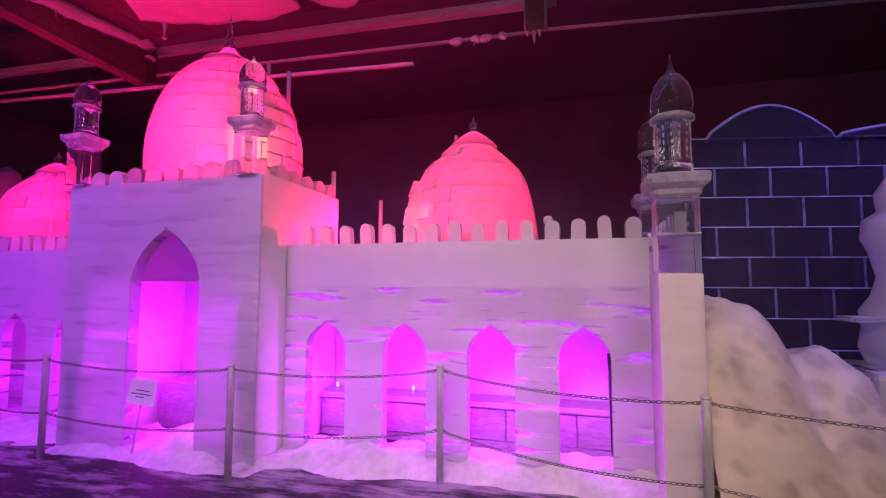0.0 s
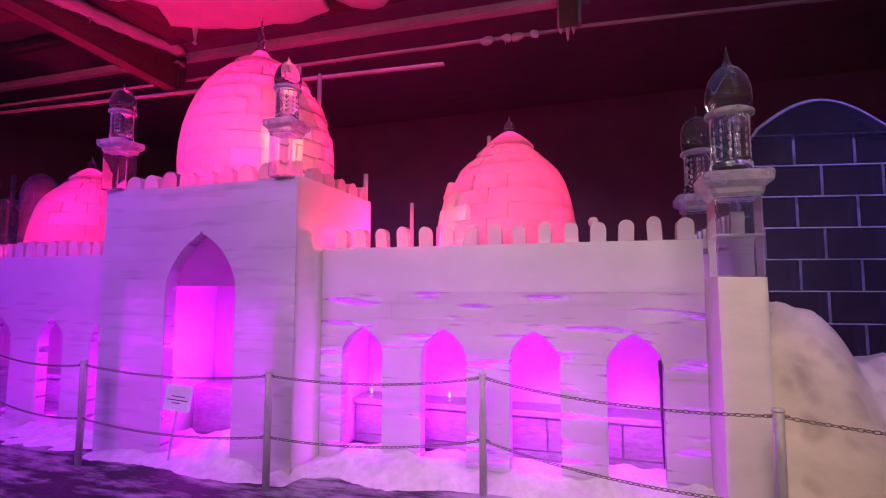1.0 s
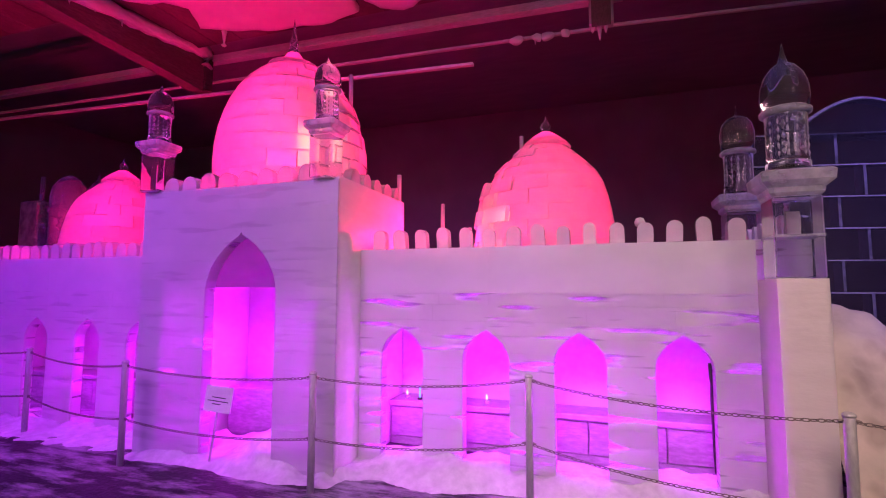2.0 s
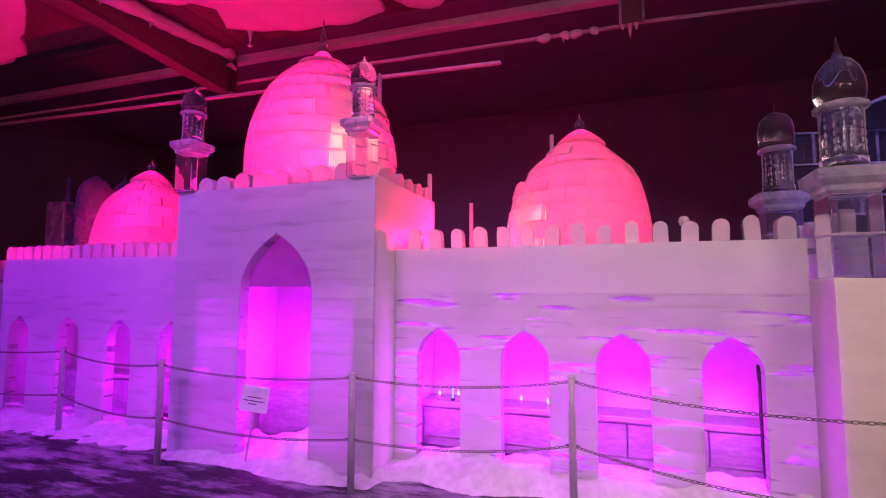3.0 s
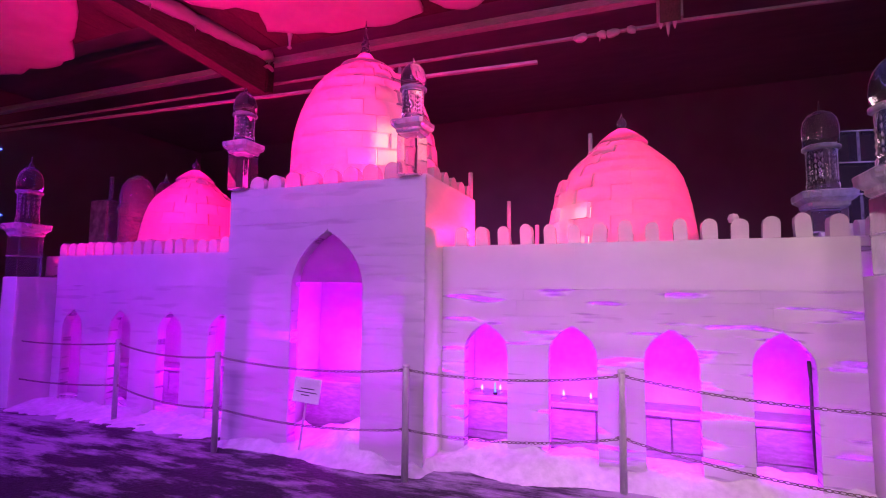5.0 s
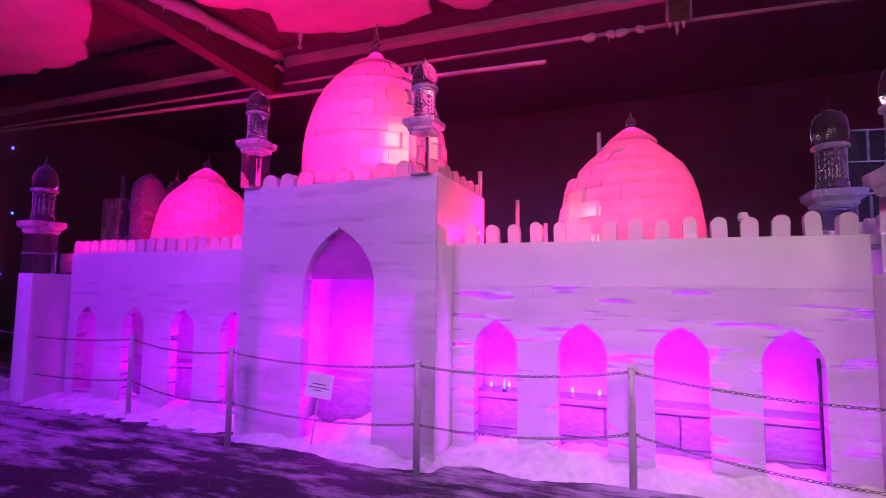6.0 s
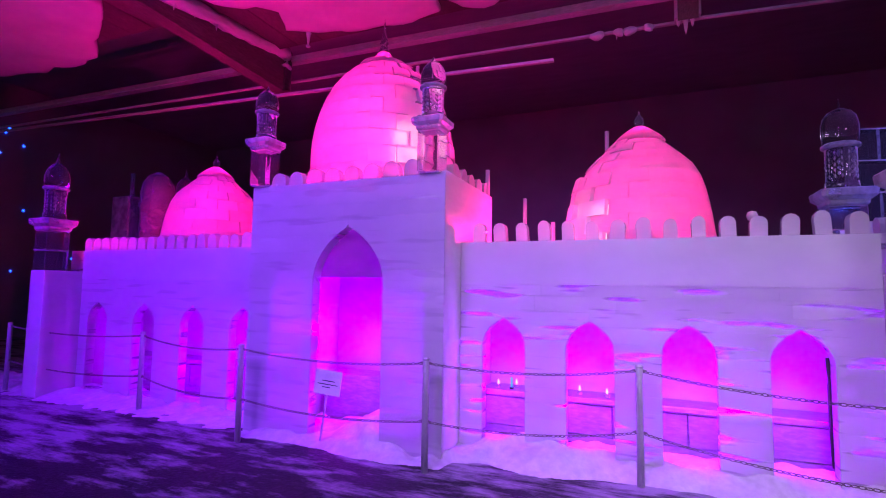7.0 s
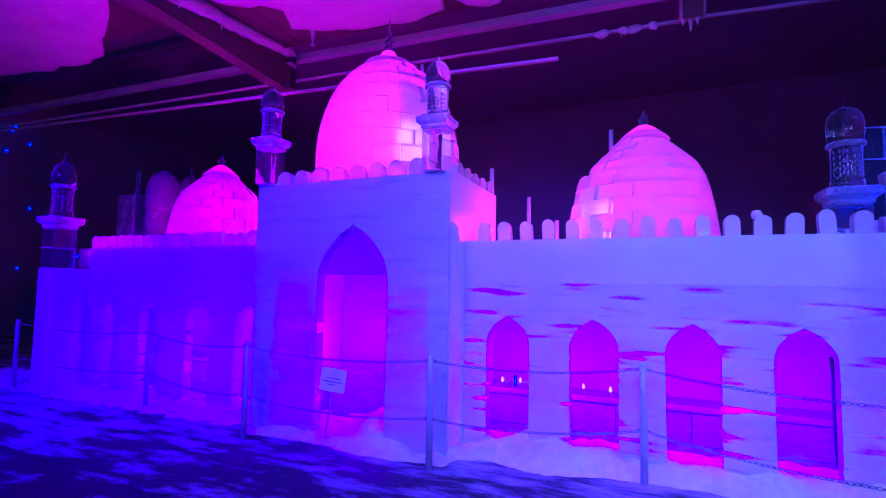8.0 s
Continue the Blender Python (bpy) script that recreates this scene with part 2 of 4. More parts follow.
JOINT_DIM = solid("clear_joint", (0.05, 0.05, 0.07), (0.20, 0.20, 0.24), 0.3, 0.0, 4.0, 0.3, 0.004)
PAPER = solid("paper", (0.72, 0.72, 0.74), (0.84, 0.84, 0.85), 0.7, 0.0, 9.0, 0.1, 0.002)
INK = solid("ink", (0.02, 0.02, 0.03), (0.05, 0.05, 0.06), 0.6)
CABLE = solid("black_cable", (0.01, 0.01, 0.012), (0.03, 0.03, 0.03), 0.5)
GLINT_WARM = glowing("glint_warm", (1.0, 0.35, 0.4), 3.5)
LED_AMBER = glowing("led_amber", (1.0, 0.5, 0.05), 2.5)
BLUE_GLOW = glowing("blue_glow", (0.05, 0.12, 1.0), 6)
LENS = glowing("lamp_lens", (1.0, 0.42, 0.24), 4.5)

# ---- mesh helpers ----


def mesh_of(bm, mat, smooth=False, name="mesh"):
    me = bpy.data.meshes.new(name)
    bmesh.ops.recalc_face_normals(bm, faces=bm.faces[:])
    bm.to_mesh(me)
    bm.free()
    me.materials.append(mat)
    if smooth:
        me.polygons.foreach_set("use_smooth", [True] * len(me.polygons))
    return me


def part(name, bm, mat, parent=None, label="", smooth=False):
    """Links a bmesh as one mesh object under a thing or part."""
    ob = new(name, mesh_of(bm, mat, smooth, name))
    if parent:
        ob.parent = parent
    if label:
        tagged(ob, label)
    return ob


def share(name, me, parent, m=None):
    ob = new(name, me)
    ob.parent = parent
    if m:
        ob.matrix_basis = m
    return ob


def box(bm, x0, x1, y0, y1, z0, z1, bevel=0.0):
    v = [bm.verts.new((x, y, z)) for z in (z0, z1) for y in (y0, y1) for x in (x0, x1)]
    f = [bm.faces.new([v[i] for i in q]) for q in ((0, 1, 3, 2), (4, 5, 7, 6), (0, 1, 5, 4), (2, 3, 7, 6), (0, 2, 6, 4), (1, 3, 7, 5))]
    if bevel:
        e = {ed for fa in f for ed in fa.edges}
        bmesh.ops.bevel(bm, geom=list(e), offset=bevel, segments=2, affect="EDGES", profile=0.5)
    return bm


def lathe(bm, profile, seg=32, at=(0, 0), sx=1.0, sy=1.0, foot=True):
    """A turned body from (radius, height) pairs, closed where the radius is 0."""
    rings = []
    for r, z in profile:
        if r < 1e-5:
            rings.append([bm.verts.new((at[0], at[1], z))])
        else:
            rings.append([bm.verts.new((at[0] + sx * r * math.cos(2 * math.pi * i / seg), at[1] + sy * r * math.sin(2 * math.pi * i / seg), z)) for i in range(seg)])
    for a, b in zip(rings, rings[1:]):
        for i in range(seg):
            j = (i + 1) % seg
            if len(a) == 1 and len(b) == 1:
                continue
            if len(a) == 1:
                bm.faces.new((a[0], b[i], b[j]))
            elif len(b) == 1:
                bm.faces.new((a[i], a[j], b[0]))
            else:
                bm.faces.new((a[i], a[j], b[j], b[i]))
    for ring in ((rings[0], rings[-1]) if foot else (rings[-1],)):
        if len(ring) > 1:
            bm.faces.new(ring)
    return bm


def tube(bm, points, r, seg=8):
    """A round bar through points."""
    pts = [Vector(p) for p in points]
    rings = []
    for i, p in enumerate(pts):
        d = (pts[min(i + 1, len(pts) - 1)] - pts[max(i - 1, 0)]).normalized()
        q = d.to_track_quat("Z", "Y").to_matrix()
        rings.append([bm.verts.new(p + q @ Vector((r * math.cos(2 * math.pi * k / seg), r * math.sin(2 * math.pi * k / seg), 0))) for k in range(seg)])
    for a, b in zip(rings, rings[1:]):
        for k in range(seg):
            bm.faces.new((a[k], a[(k + 1) % seg], b[(k + 1) % seg], b[k]))
    bm.faces.new(rings[0])
    bm.faces.new(rings[-1])
    return bm


def prism(bm, poly, y0, y1):
    """A polygon in x and z, made solid from y0 to y1."""
    a = [bm.verts.new((x, y0, z)) for x, z in poly]
    b = [bm.verts.new((x, y1, z)) for x, z in poly]
    bm.faces.new(a)
    bm.faces.new(b)
    n = len(poly)
    for i in range(n):
        bm.faces.new((a[i], a[(i + 1) % n], b[(i + 1) % n], b[i]))
    return bm


def arch_half(z, spring, apex, half):
    """Half the width of a keel arch at height z."""
    if z <= spring:
        return half
    if z >= apex:
        return 0.0
    u = (z - spring) / (apex - spring)
    return half * max(0.0, 1 - u ** 2.2) ** 0.86


def arch_line(half, spring, apex, n=12):
    """(x, z) along the arch from left jamb to right jamb."""
    zs = [spring + (apex - spring) * math.sin(math.pi / 2 * i / n) for i in range(n + 1)]
    left = [(-arch_half(z, spring, apex, half), z) for z in zs]
    return left + [(-x, z) for x, z in reversed(left[:-1])]


def arched_wall(bm, x0, x1, y0, y1, z0, z1, openings, sill, spring, apex):
    """A solid wall with keel-arched openings, given as (middle, half width)."""
    faces, made = [], {}

    def v(x, z):
        k = (round(x, 4), round(z, 4))
        if k not in made:
            made[k] = bm.verts.new((x, y0, z))
        return made[k]

    def quad(*p):
        vs = []
        for q in p:
            w = v(*q)
            if w not in vs:
                vs.append(w)
        if len(vs) > 2:
            faces.append(bm.faces.new(vs))

    def plain(a, b):
        for lo, hi in ((z0, sill), (sill, spring), (spring, z1)):
            if hi - lo > 1e-4:
                quad((a, lo), (b, lo), (b, hi), (a, hi))

    x = x0
    for mid, half in sorted(openings):
        plain(x, mid - half)
        line = [(mid + dx, z) for dx, z in arch_line(half, spring, apex)]
        for (xa, za), (xb, zb) in zip(line, line[1:]):
            quad((xa, za), (xb, zb), (xb, z1), (xa, z1))
            if sill - z0 > 1e-4:
                quad((xa, z0), (xb, z0), (xb, sill), (xa, sill))
        x = mid + half
    plain(x, x1)
    r = bmesh.ops.extrude_face_region(bm, geom=faces)
    bmesh.ops.translate(bm, verts=[e for e in r["geom"] if isinstance(e, bmesh.types.BMVert)], vec=(0, y1 - y0, 0))
    return bm


def thing(name, label, category, group="", kind="", at=(0, 0, 0)):
    ob = tagged(new(name), label, category, group, kind)
    ob.location = at
    return ob


def setting(name, bm, mat, label, category, smooth=False):
    return tagged(part(name, bm, mat, None, "", smooth), label, category, kind="structure")


# ---- the hall ----
setting("floor", box(bmesh.new(), -16, 14, -10, 12, -0.2, 0.0), FLOOR, "dark rubber floor with trodden snow and frost", "floor")
setting("wall_north", box(bmesh.new(), -16, 14, 9.0, 9.2, 0, 7), DARK_WALL, "black draped wall of the exhibition hall", "wall")
setting("wall_south", box(bmesh.new(), -16, 14, -8.2, -8.0, 0, 7), DARK_WALL, "black draped wall of the exhibition hall", "wall")
setting("wall_west", box(bmesh.new(), -12.2, -12.0, -8.0, 9.0, 0, 7), DARK_WALL, "black draped wall of the exhibition hall", "wall")
setting("wall_east", box(bmesh.new(), 11.0, 11.2, -8.0, 9.0, 0, 7), DARK_WALL, "black draped wall of the exhibition hall", "wall")
setting("ceiling", box(bmesh.new(), -12.2, 11.2, -8.2, 9.2, 6.3, 6.5), ROOF, "dark sheet roof over the hall", "ceiling")

# rails of the roof, along the hall
rails = [("roof_rail", (-11.9, 2.15, 5.30), (3.3, 2.15, 5.02), 0.10, 0.07), ("roof_rail", (-11.9, 2.2, 4.98), (3.0, 2.2, 4.67), 0.03, 0.025),
         ("roof_rail", (-11.9, 1.95, 4.78), (1.5, 1.95, 4.33), 0.035, 0.03), ("roof_rail", (3.0, 2.2, 4.69), (10.9, 2.2, 4.32), 0.03, 0.02)]
for name, a, b, h, w in rails:
    bm = bmesh.new()
    lo = [bm.verts.new((p[0], p[1] + dy, p[2] + dz)) for p in (a, b) for dy, dz in ((-w, -h / 2), (w, -h / 2), (w, h / 2), (-w, h / 2))]
    for q in ((0, 1, 2, 3), (4, 5, 6, 7), (0, 1, 5, 4), (1, 2, 6, 5), (2, 3, 7, 6), (3, 0, 4, 7)):
        bm.faces.new([lo[i] for i in q])
    tagged(part(name, bm, RAIL), "long grey metal rail under the hall roof", "rail", "roof rails", "structure")


def roof_beam(far, near, label, shoe=None):
    """A heavy rafter from far to near with a steel shoe at its far end."""
    t = thing("roof_beam", label, "beam", "", "structure")
    bm = bmesh.new()
    f, n = Vector(far), Vector(near)
    rows = []
    for u in (0.0, 0.37, 1.0):
        p, deep = f.lerp(n, u), 0.66 - 0.39 * min(1.0, u / 0.37)
        rows.append([bm.verts.new(p + Vector((dx, 0, dz))) for dx, dz in ((-0.11, -deep), (0.11, -deep), (0.11, 0), (-0.11, 0))])
    for a, b in zip(rows, rows[1:]):
        for i in range(4):
            bm.faces.new((a[i], a[(i + 1) % 4], b[(i + 1) % 4], b[i]))
    bm.faces.new(rows[0])
    bm.faces.new(rows[-1])
    part("rafter", bm, BEAM, t)
    part("shoe", box(bmesh.new(), far[0] - 0.14, far[0] + 0.14, far[1] + 0.001, far[1] + 0.16, far[2] - 0.62, far[2] + 0.04, 0.01), shoe or BEAM, t)
    return t


roof_beam((-2.95, 1.95, 5.21), (-2.95, -4.5, 4.5), "dark timber rafter edged with pink-lit frost")
roof_beam((3.05, 2.0, 5.25), (3.05, 1.7, 5.22), "short frosted rafter end hung with ice", RAIL)
for x0, x1, y1 in ((-2.835, 1.75, 1.72), (-9.7, -3.065, 0.55)):
    bm = bmesh.new()
    n = int((x1 - x0) / 0.45)
    for k in range(n):
        a = x0 + (x1 - x0) * k / n
        box(bm, a + 0.004, a + (x1 - x0) / n - 0.004, -1.6, y1, 5.115, 5.16)
    tagged(part("roof_boards", bm, BEAM), "dark boards under the hall roof", "boards", kind="structure")


def frost_sheet(outline, z, thick, label, seed):
    """A sagging sheet of frost under the roof with a lumpy edge."""
    rnd = random.Random(seed)
    bm = bmesh.new()
    pts = []
    n = len(outline)
    for i in range(n):
        a, b = Vector(outline[i]), Vector(outline[(i + 1) % n])
        steps = max(2, int((b - a).length / 0.12))
        for k in range(steps):
            p = a.lerp(b, k / steps)
            w = 0.06 * noise.noise((p.x * 2.3, p.y * 2.3, seed)) + 0.02 * noise.noise((p.x * 9, p.y * 9, seed))
            d = (b - a).normalized()
            pts.append((p.x - d.y * w * 2, p.y + d.x * w * 2))
    c = Vector((sum(p[0] for p in pts) / len(pts), sum(p[1] for p in pts) / len(pts)))
    levels = [(1.0, thick), (1.0, 0.03), (0.985, 0.0), (0.9, -0.025), (0.7, -0.04), (0.4, -0.05)]
    rings = []
    for s, dz in levels:
        rings.append([bm.verts.new((c.x + (x - c.x) * s, c.y + (y - c.y) * s, z + dz + 0.03 * noise.noise((x * s * 1.7, y * s * 1.7, 3)))) for x, y in pts])
    for a, b in zip(rings, rings[1:]):
        for i in range(len(pts)):
            j = (i + 1) % len(pts)
            bm.faces.new((a[i], a[j], b[j], b[i]))
    bm.faces.new(rings[0])
    bm.faces.new(rings[-1])
    return tagged(part("frost_sheet", bm, FROST, None, "", True), label, "frost", "frost under the roof")


frost_sheet([(-2.62, 0.15), (-2.28, 0.5), (-1.9, 0.77), (-2.14, 1.17), (-1.76, 1.41), (-1.3, 1.55), (-0.62, 1.62), (0.06, 1.5), (0.16, 1.22), (0.2, -0.6), (-2.5, -1.2)], 5.02, 0.12, "thick pink-lit frost sheet under the roof", 4)
frost_sheet([(0.24, 1.34), (0.38, 1.6), (0.66, 1.68), (1.07, 1.58), (1.35, 1.2), (1.4, -0.5), (0.34, -0.5)], 5.03, 0.12, "thick pink-lit frost sheet under the roof", 7)
frost_sheet([(-9.5, 0.3), (-8.0, 0.55), (-6.8, 0.72), (-5.9, 0.78), (-5.5, 0.68), (-5.0, 0.38), (-4.46, 0.14), (-4.0, -0.3), (-3.7, -1.2), (-9.0, -1.5)], 4.98, 0.145, "thick violet-lit frost sheet under the roof", 9)


def icicle(at, length, r, bead=0.0):
    bm = bmesh.new()
    prof = [(r * 1.8, 0.02), (r * 1.2, -length * 0.15), (r * 0.8, -length * 0.5), (r * 0.55, -length * 0.75)]
    prof += [(r * 0.9 + bead, -length * 0.88), (r * 0.7 + bead * 0.6, -length * 0.96), (0, -length)] if bead else [(0, -length)]
    lathe(bm, [(a, at[2] + z) for a, z in prof], 10, at[:2])
    return tagged(part("icicle", bm, FROST, None, "", True), "small frosted icicle hanging from the roof", "icicle", "icicles")


icicle((-1.85, 1.3, 4.985), 0.2, 0.022, 0.016)
for y, l in ((0.55, 0.16), (0.2, 0.12), (1.1, 0.1), (-0.1, 0.15)):
    icicle((-2.79, y, 5.2 - 0.11 * (1.95 - y) - 0.05), l, 0.02)
icicle((2.25, 2.19, 4.675), 0.1, 0.012)
for x, y, l in ((2.95, 2.06, 0.10), (3.03, 2.08, 0.2), (3.1, 2.05, 0.13)):
    icicle((x, y, 4.64), l, 0.024)

# frost along the rafter's edge
bm = bmesh.new()
pts = []
for k in range(40):
    u = k / 39
    p = Vector((-2.93, 1.96, 5.22)).lerp(Vector((-2.93, -3.0, 4.674)), u)
    pts.append((p.x + 0.12 + 0.02 * noise.noise((u * 20, 0, 0)), p.y, p.z - 0.06 + 0.04 * noise.noise((u * 14, 5, 0))))
pts = [(pts[0][0], 1.975, 4.95)] + [(pts[0][0], 1.99, 5.12)] + pts
tube(bm, pts, 0.095, 10)
for v in bm.verts:
    v.co += 0.04 * Vector((noise.noise(v.co * 5), 0, noise.noise(v.co * 6 + Vector((3, 0, 0)))))
tagged(part("frost_edge", bm, FROST, None, "", True), "lumpy frost along the edge of the rafter", "frost")
# lumps of ice on the second rail
for x, r in ((2.02, 0.055), (2.28, 0.035), (2.42, 0.05), (2.62, 0.03)):
    bm = bmesh.new()
    lathe(bm, [(0, 4.60), (r * 0.8, 4.61), (r, 4.65), (r * 0.8, 4.69), (0, 4.71)], 12, (x, 2.15), 1.7, 1.0)
    for v in bm.verts:
        v.co += 0.03 * Vector((noise.noise(v.co * 9), 0, noise.noise(v.co * 11)))
    tagged(part("ice_lump", bm, FROST, None, "", True), "lump of ice on the roof rail", "ice", "ice lumps")

# ---- snow ----


def smooth(a, b, x):
    u = min(1.0, max(0.0, (x - a) / (b - a)))
    return u * u * (3 - 2 * u)


def snow_height(x, y):
    """The bank along the palace's foot: high at the wall, ragged and thin at the visitors' way."""
    n2 = noise.noise((x * 4.0, y * 4.0, 2.0))
    e1, e2 = noise.noise((x * 0.9, 0.0, 1.0)), noise.noise((x * 4.0, 0.0, 2.0))
    edge = -0.32 - 0.42 * (1 - smooth(1.0, 1.35, x)) - 0.32 * (1 - smooth(-1.5, -1.0, x)) - 0.28 * smooth(3.3, 4.2, x) + 0.17 * e1 + 0.06 * e2 + 0.03 * noise.noise((x * 9, 0.0, 12.0))
    front = -0.42 if abs(x) < 1.05 else 0.0
    u = smooth(edge, front + 0.05, y)
    h = (0.07 + 0.05 * smooth(0.9, 1.4, x)) * u ** 1.2 + (0.035 * n2 + 0.03 * noise.noise((x * 6.5, y * 6.5, 4.0)) - 0.06 * abs(noise.noise((x * 3.3, y * 4.5, 6.0)))) * u * u
    h += 0.24 * math.exp(-((x - 0.28) / 0.32) ** 2 - ((y + 0.12) / 0.28) ** 2)
    h += 0.10 * math.exp(-((x - 1.75) / 0.5) ** 2 - ((y + 0.1) / 0.3) ** 2)
    h += 0.05 * smooth(2.2, 4.0, x) * u
    return h - 0.035 * (1 - u) - 0.012 + 0.01 * noise.noise((x * 13, y * 13, 3.0))


bm = bmesh.new()
NX, NY = 300, 52
grid = [[None] * (NY + 1) for _ in range(NX + 1)]
for i in range(NX + 1):
    for j in range(NY + 1):
        x, y = -6.6 + 12.0 * i / NX, -1.7 + 2.0 * j / NY
        grid[i][j] = bm.verts.new((x, y, snow_height(x, y)))
for i in range(NX):
    for j in range(NY):
        bm.faces.new((grid[i][j], grid[i + 1][j], grid[i + 1][j + 1], grid[i][j + 1]))
tagged(part("snow_bank", bm, SNOW, None, "", True), "uneven bank of snow along the palace's foot", "snow", kind="stuff")


pits = random.Random(31)
PITS = [(pits.uniform(4.4, 5.5), pits.uniform(-0.9, 0.2), pits.uniform(0.05, 0.09)) for _ in range(26)]


def mound_height(x, y):
    """A slumped heap: a high shoulder at the palace's corner, then a step down and a low apron."""
    h = 1.36 * math.exp(-(max(0.0, x - 4.45) / 0.70) ** 4 - ((y - 0.35) / 0.72) ** 2)
    h = max(h, 1.0 * math.exp(-((x - 5.12) / 0.52) ** 4 - ((y - 0.42) / 0.75) ** 2))
    h = max(h, 0.62 * math.exp(-((x - 5.7) / 0.8) ** 4 - ((y - 0.5) / 0.8) ** 2))
    h = max(h, 0.28 * smooth(-1.1, 0.0, y))
    lump = abs(noise.noise((x * 3.1, y * 3.1, 7))) - 0.25
    h += (0.05 * noise.noise((x * 1.7, y * 1.7, 9)) - 0.12 * lump + 0.025 * noise.noise((x * 9, y * 9, 8))) * min(1.0, 0.3 + h)
    for px, py, r in PITS:
        h -= 0.035 * math.exp(-((x - px) ** 2 + (y - py) ** 2) / r ** 2)
    foot = -1.05 + 0.14 * noise.noise((x * 1.9, 0, 3)) + 0.05 * noise.noise((x * 7, 0, 5))
    return h - 0.14 * (1 - smooth(foot, foot + 0.3, y)) - 0.4 * smooth(7.0 + 0.3 * noise.noise((y * 2, 1, 0)), 7.8, x)


bm = bmesh.new()
NX, NY = 90, 80
grid = [[None] * (NY + 1) for _ in range(NX + 1)]
for i in range(NX + 1):
    for j in range(NY + 1):
        x, y = 4.3 + 3.6 * i / NX, -1.2 + 2.75 * j / NY
        grid[i][j] = bm.verts.new((x, y, mound_height(x, y)))
for i in range(NX):
    for j in range(NY):
        bm.faces.new((grid[i][j], grid[i + 1][j], grid[i + 1][j + 1], grid[i][j + 1]))
tagged(part("snow_mound", bm, OLD_SNOW, None, "", True), "slumped mound of dirty old snow beside the palace", "snow", kind="stuff")

# ---- the palace ----
palace = thing("ice_palace", "translucent ice palace lit magenta and red from inside", "ice palace")
WING_TOP, TOWER_TOP, TOWER_Y = 1.83, 2.39, -0.40
SILL, SPRING, APEX = 0.10, 0.91, 1.155
WINDOWS = [1.40, 2.12, 2.845, 3.555]
HALF = 0.19
WALLS = []
LEFT_WINDOWS = [-1.55, -2.31, -3.12, -3.98]
for side, mids, end in ((1, WINDOWS, 4.32), (-1, LEFT_WINDOWS, 4.62)):
    bm = bmesh.new()
    a, b = sorted((side * 1.0, side * end))
    arched_wall(bm, a, b, 0.0215, 0.115, 0.0, WING_TOP, [(m, HALF) for m in mids], SILL, SPRING, APEX)
    WALLS.append(part("wing_wall", bm, ICE_CORE, palace))
    a, b = sorted((side * (end - 0.2), side * end))
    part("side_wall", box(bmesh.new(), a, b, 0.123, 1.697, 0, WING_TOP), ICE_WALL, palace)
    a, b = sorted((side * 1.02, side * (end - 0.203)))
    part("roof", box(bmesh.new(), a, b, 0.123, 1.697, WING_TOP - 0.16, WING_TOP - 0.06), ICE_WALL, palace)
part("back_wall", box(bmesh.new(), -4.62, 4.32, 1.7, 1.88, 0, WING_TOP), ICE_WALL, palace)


def pier(x0, x1, y0, y1, height):
    """A pier of ice blocks frozen into one."""
    bm = bmesh.new()
    n = 12
    rings = []
    for k in range(n + 1):
        d = [0.004 * noise.noise((x0, i, k * 1.7)) for i in range(4)]
        rings.append([bm.verts.new(p) for p in ((x0 + d[0], y0 + d[1], height * k / n), (x1 + d[2], y0 + d[1], height * k / n), (x1 + d[2], y1, height * k / n), (x0 + d[0], y1, height * k / n))])
    for a, b in zip(rings, rings[1:]):
        for i in range(4):
            bm.faces.new((a[i], a[(i + 1) % 4], b[(i + 1) % 4], b[i]))
    bm.faces.new(rings[0])
    bm.faces.new(rings[-1])
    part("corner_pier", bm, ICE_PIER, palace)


# the gate tower
GATE = (0.045, 0.375, 1.42, 1.955)
bm = bmesh.new()
arched_wall(bm, -0.817, 0.817, TOWER_Y + 0.0215, TOWER_Y + 0.12, 0.0, TOWER_TOP, [GATE[:2]], 0.0, *GATE[2:])
WALLS.append(part("tower_front", bm, ICE_CORE, palace))
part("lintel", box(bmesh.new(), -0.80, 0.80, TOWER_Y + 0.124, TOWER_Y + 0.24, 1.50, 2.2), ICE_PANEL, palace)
for s in (1, -1):
    a, b = (0.82, 1.0) if s > 0 else (-1.09, -0.82)
    part("tower_side", box(bmesh.new(), a, b, TOWER_Y + 0.0215, 0.948, 0.0, TOWER_TOP + 0.02), ICE_SIDE, palace)
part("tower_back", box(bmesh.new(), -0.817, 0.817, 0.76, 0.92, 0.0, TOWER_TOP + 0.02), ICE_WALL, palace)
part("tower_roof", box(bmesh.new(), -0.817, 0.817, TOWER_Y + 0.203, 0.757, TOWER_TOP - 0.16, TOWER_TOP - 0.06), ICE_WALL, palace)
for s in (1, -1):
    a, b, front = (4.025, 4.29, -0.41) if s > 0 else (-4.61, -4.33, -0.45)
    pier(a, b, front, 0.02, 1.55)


def merlon_mesh(w, h, d):
    """An upright with a round head."""
    bm = bmesh.new()
    n = 6
    head = [(w / 2 * math.cos(math.pi * k / n), h - w / 2 + w / 2 * math.sin(math.pi * k / n)) for k in range(n + 1)]
    prism(bm, [(-w / 2, -0.02), (w / 2, -0.02)] + head, -d / 2, d / 2)
    return mesh_of(bm, ICE_MERLON, False, "merlon")


SMALL_L = merlon_mesh(0.135, 0.165, 0.1)
SMALL, LARGE = merlon_mesh(0.105, 0.165, 0.08), merlon_mesh(0.165, 0.14, 0.08)
GLASSY = LARGE.copy()
GLASSY.materials[0] = ICE_THIN
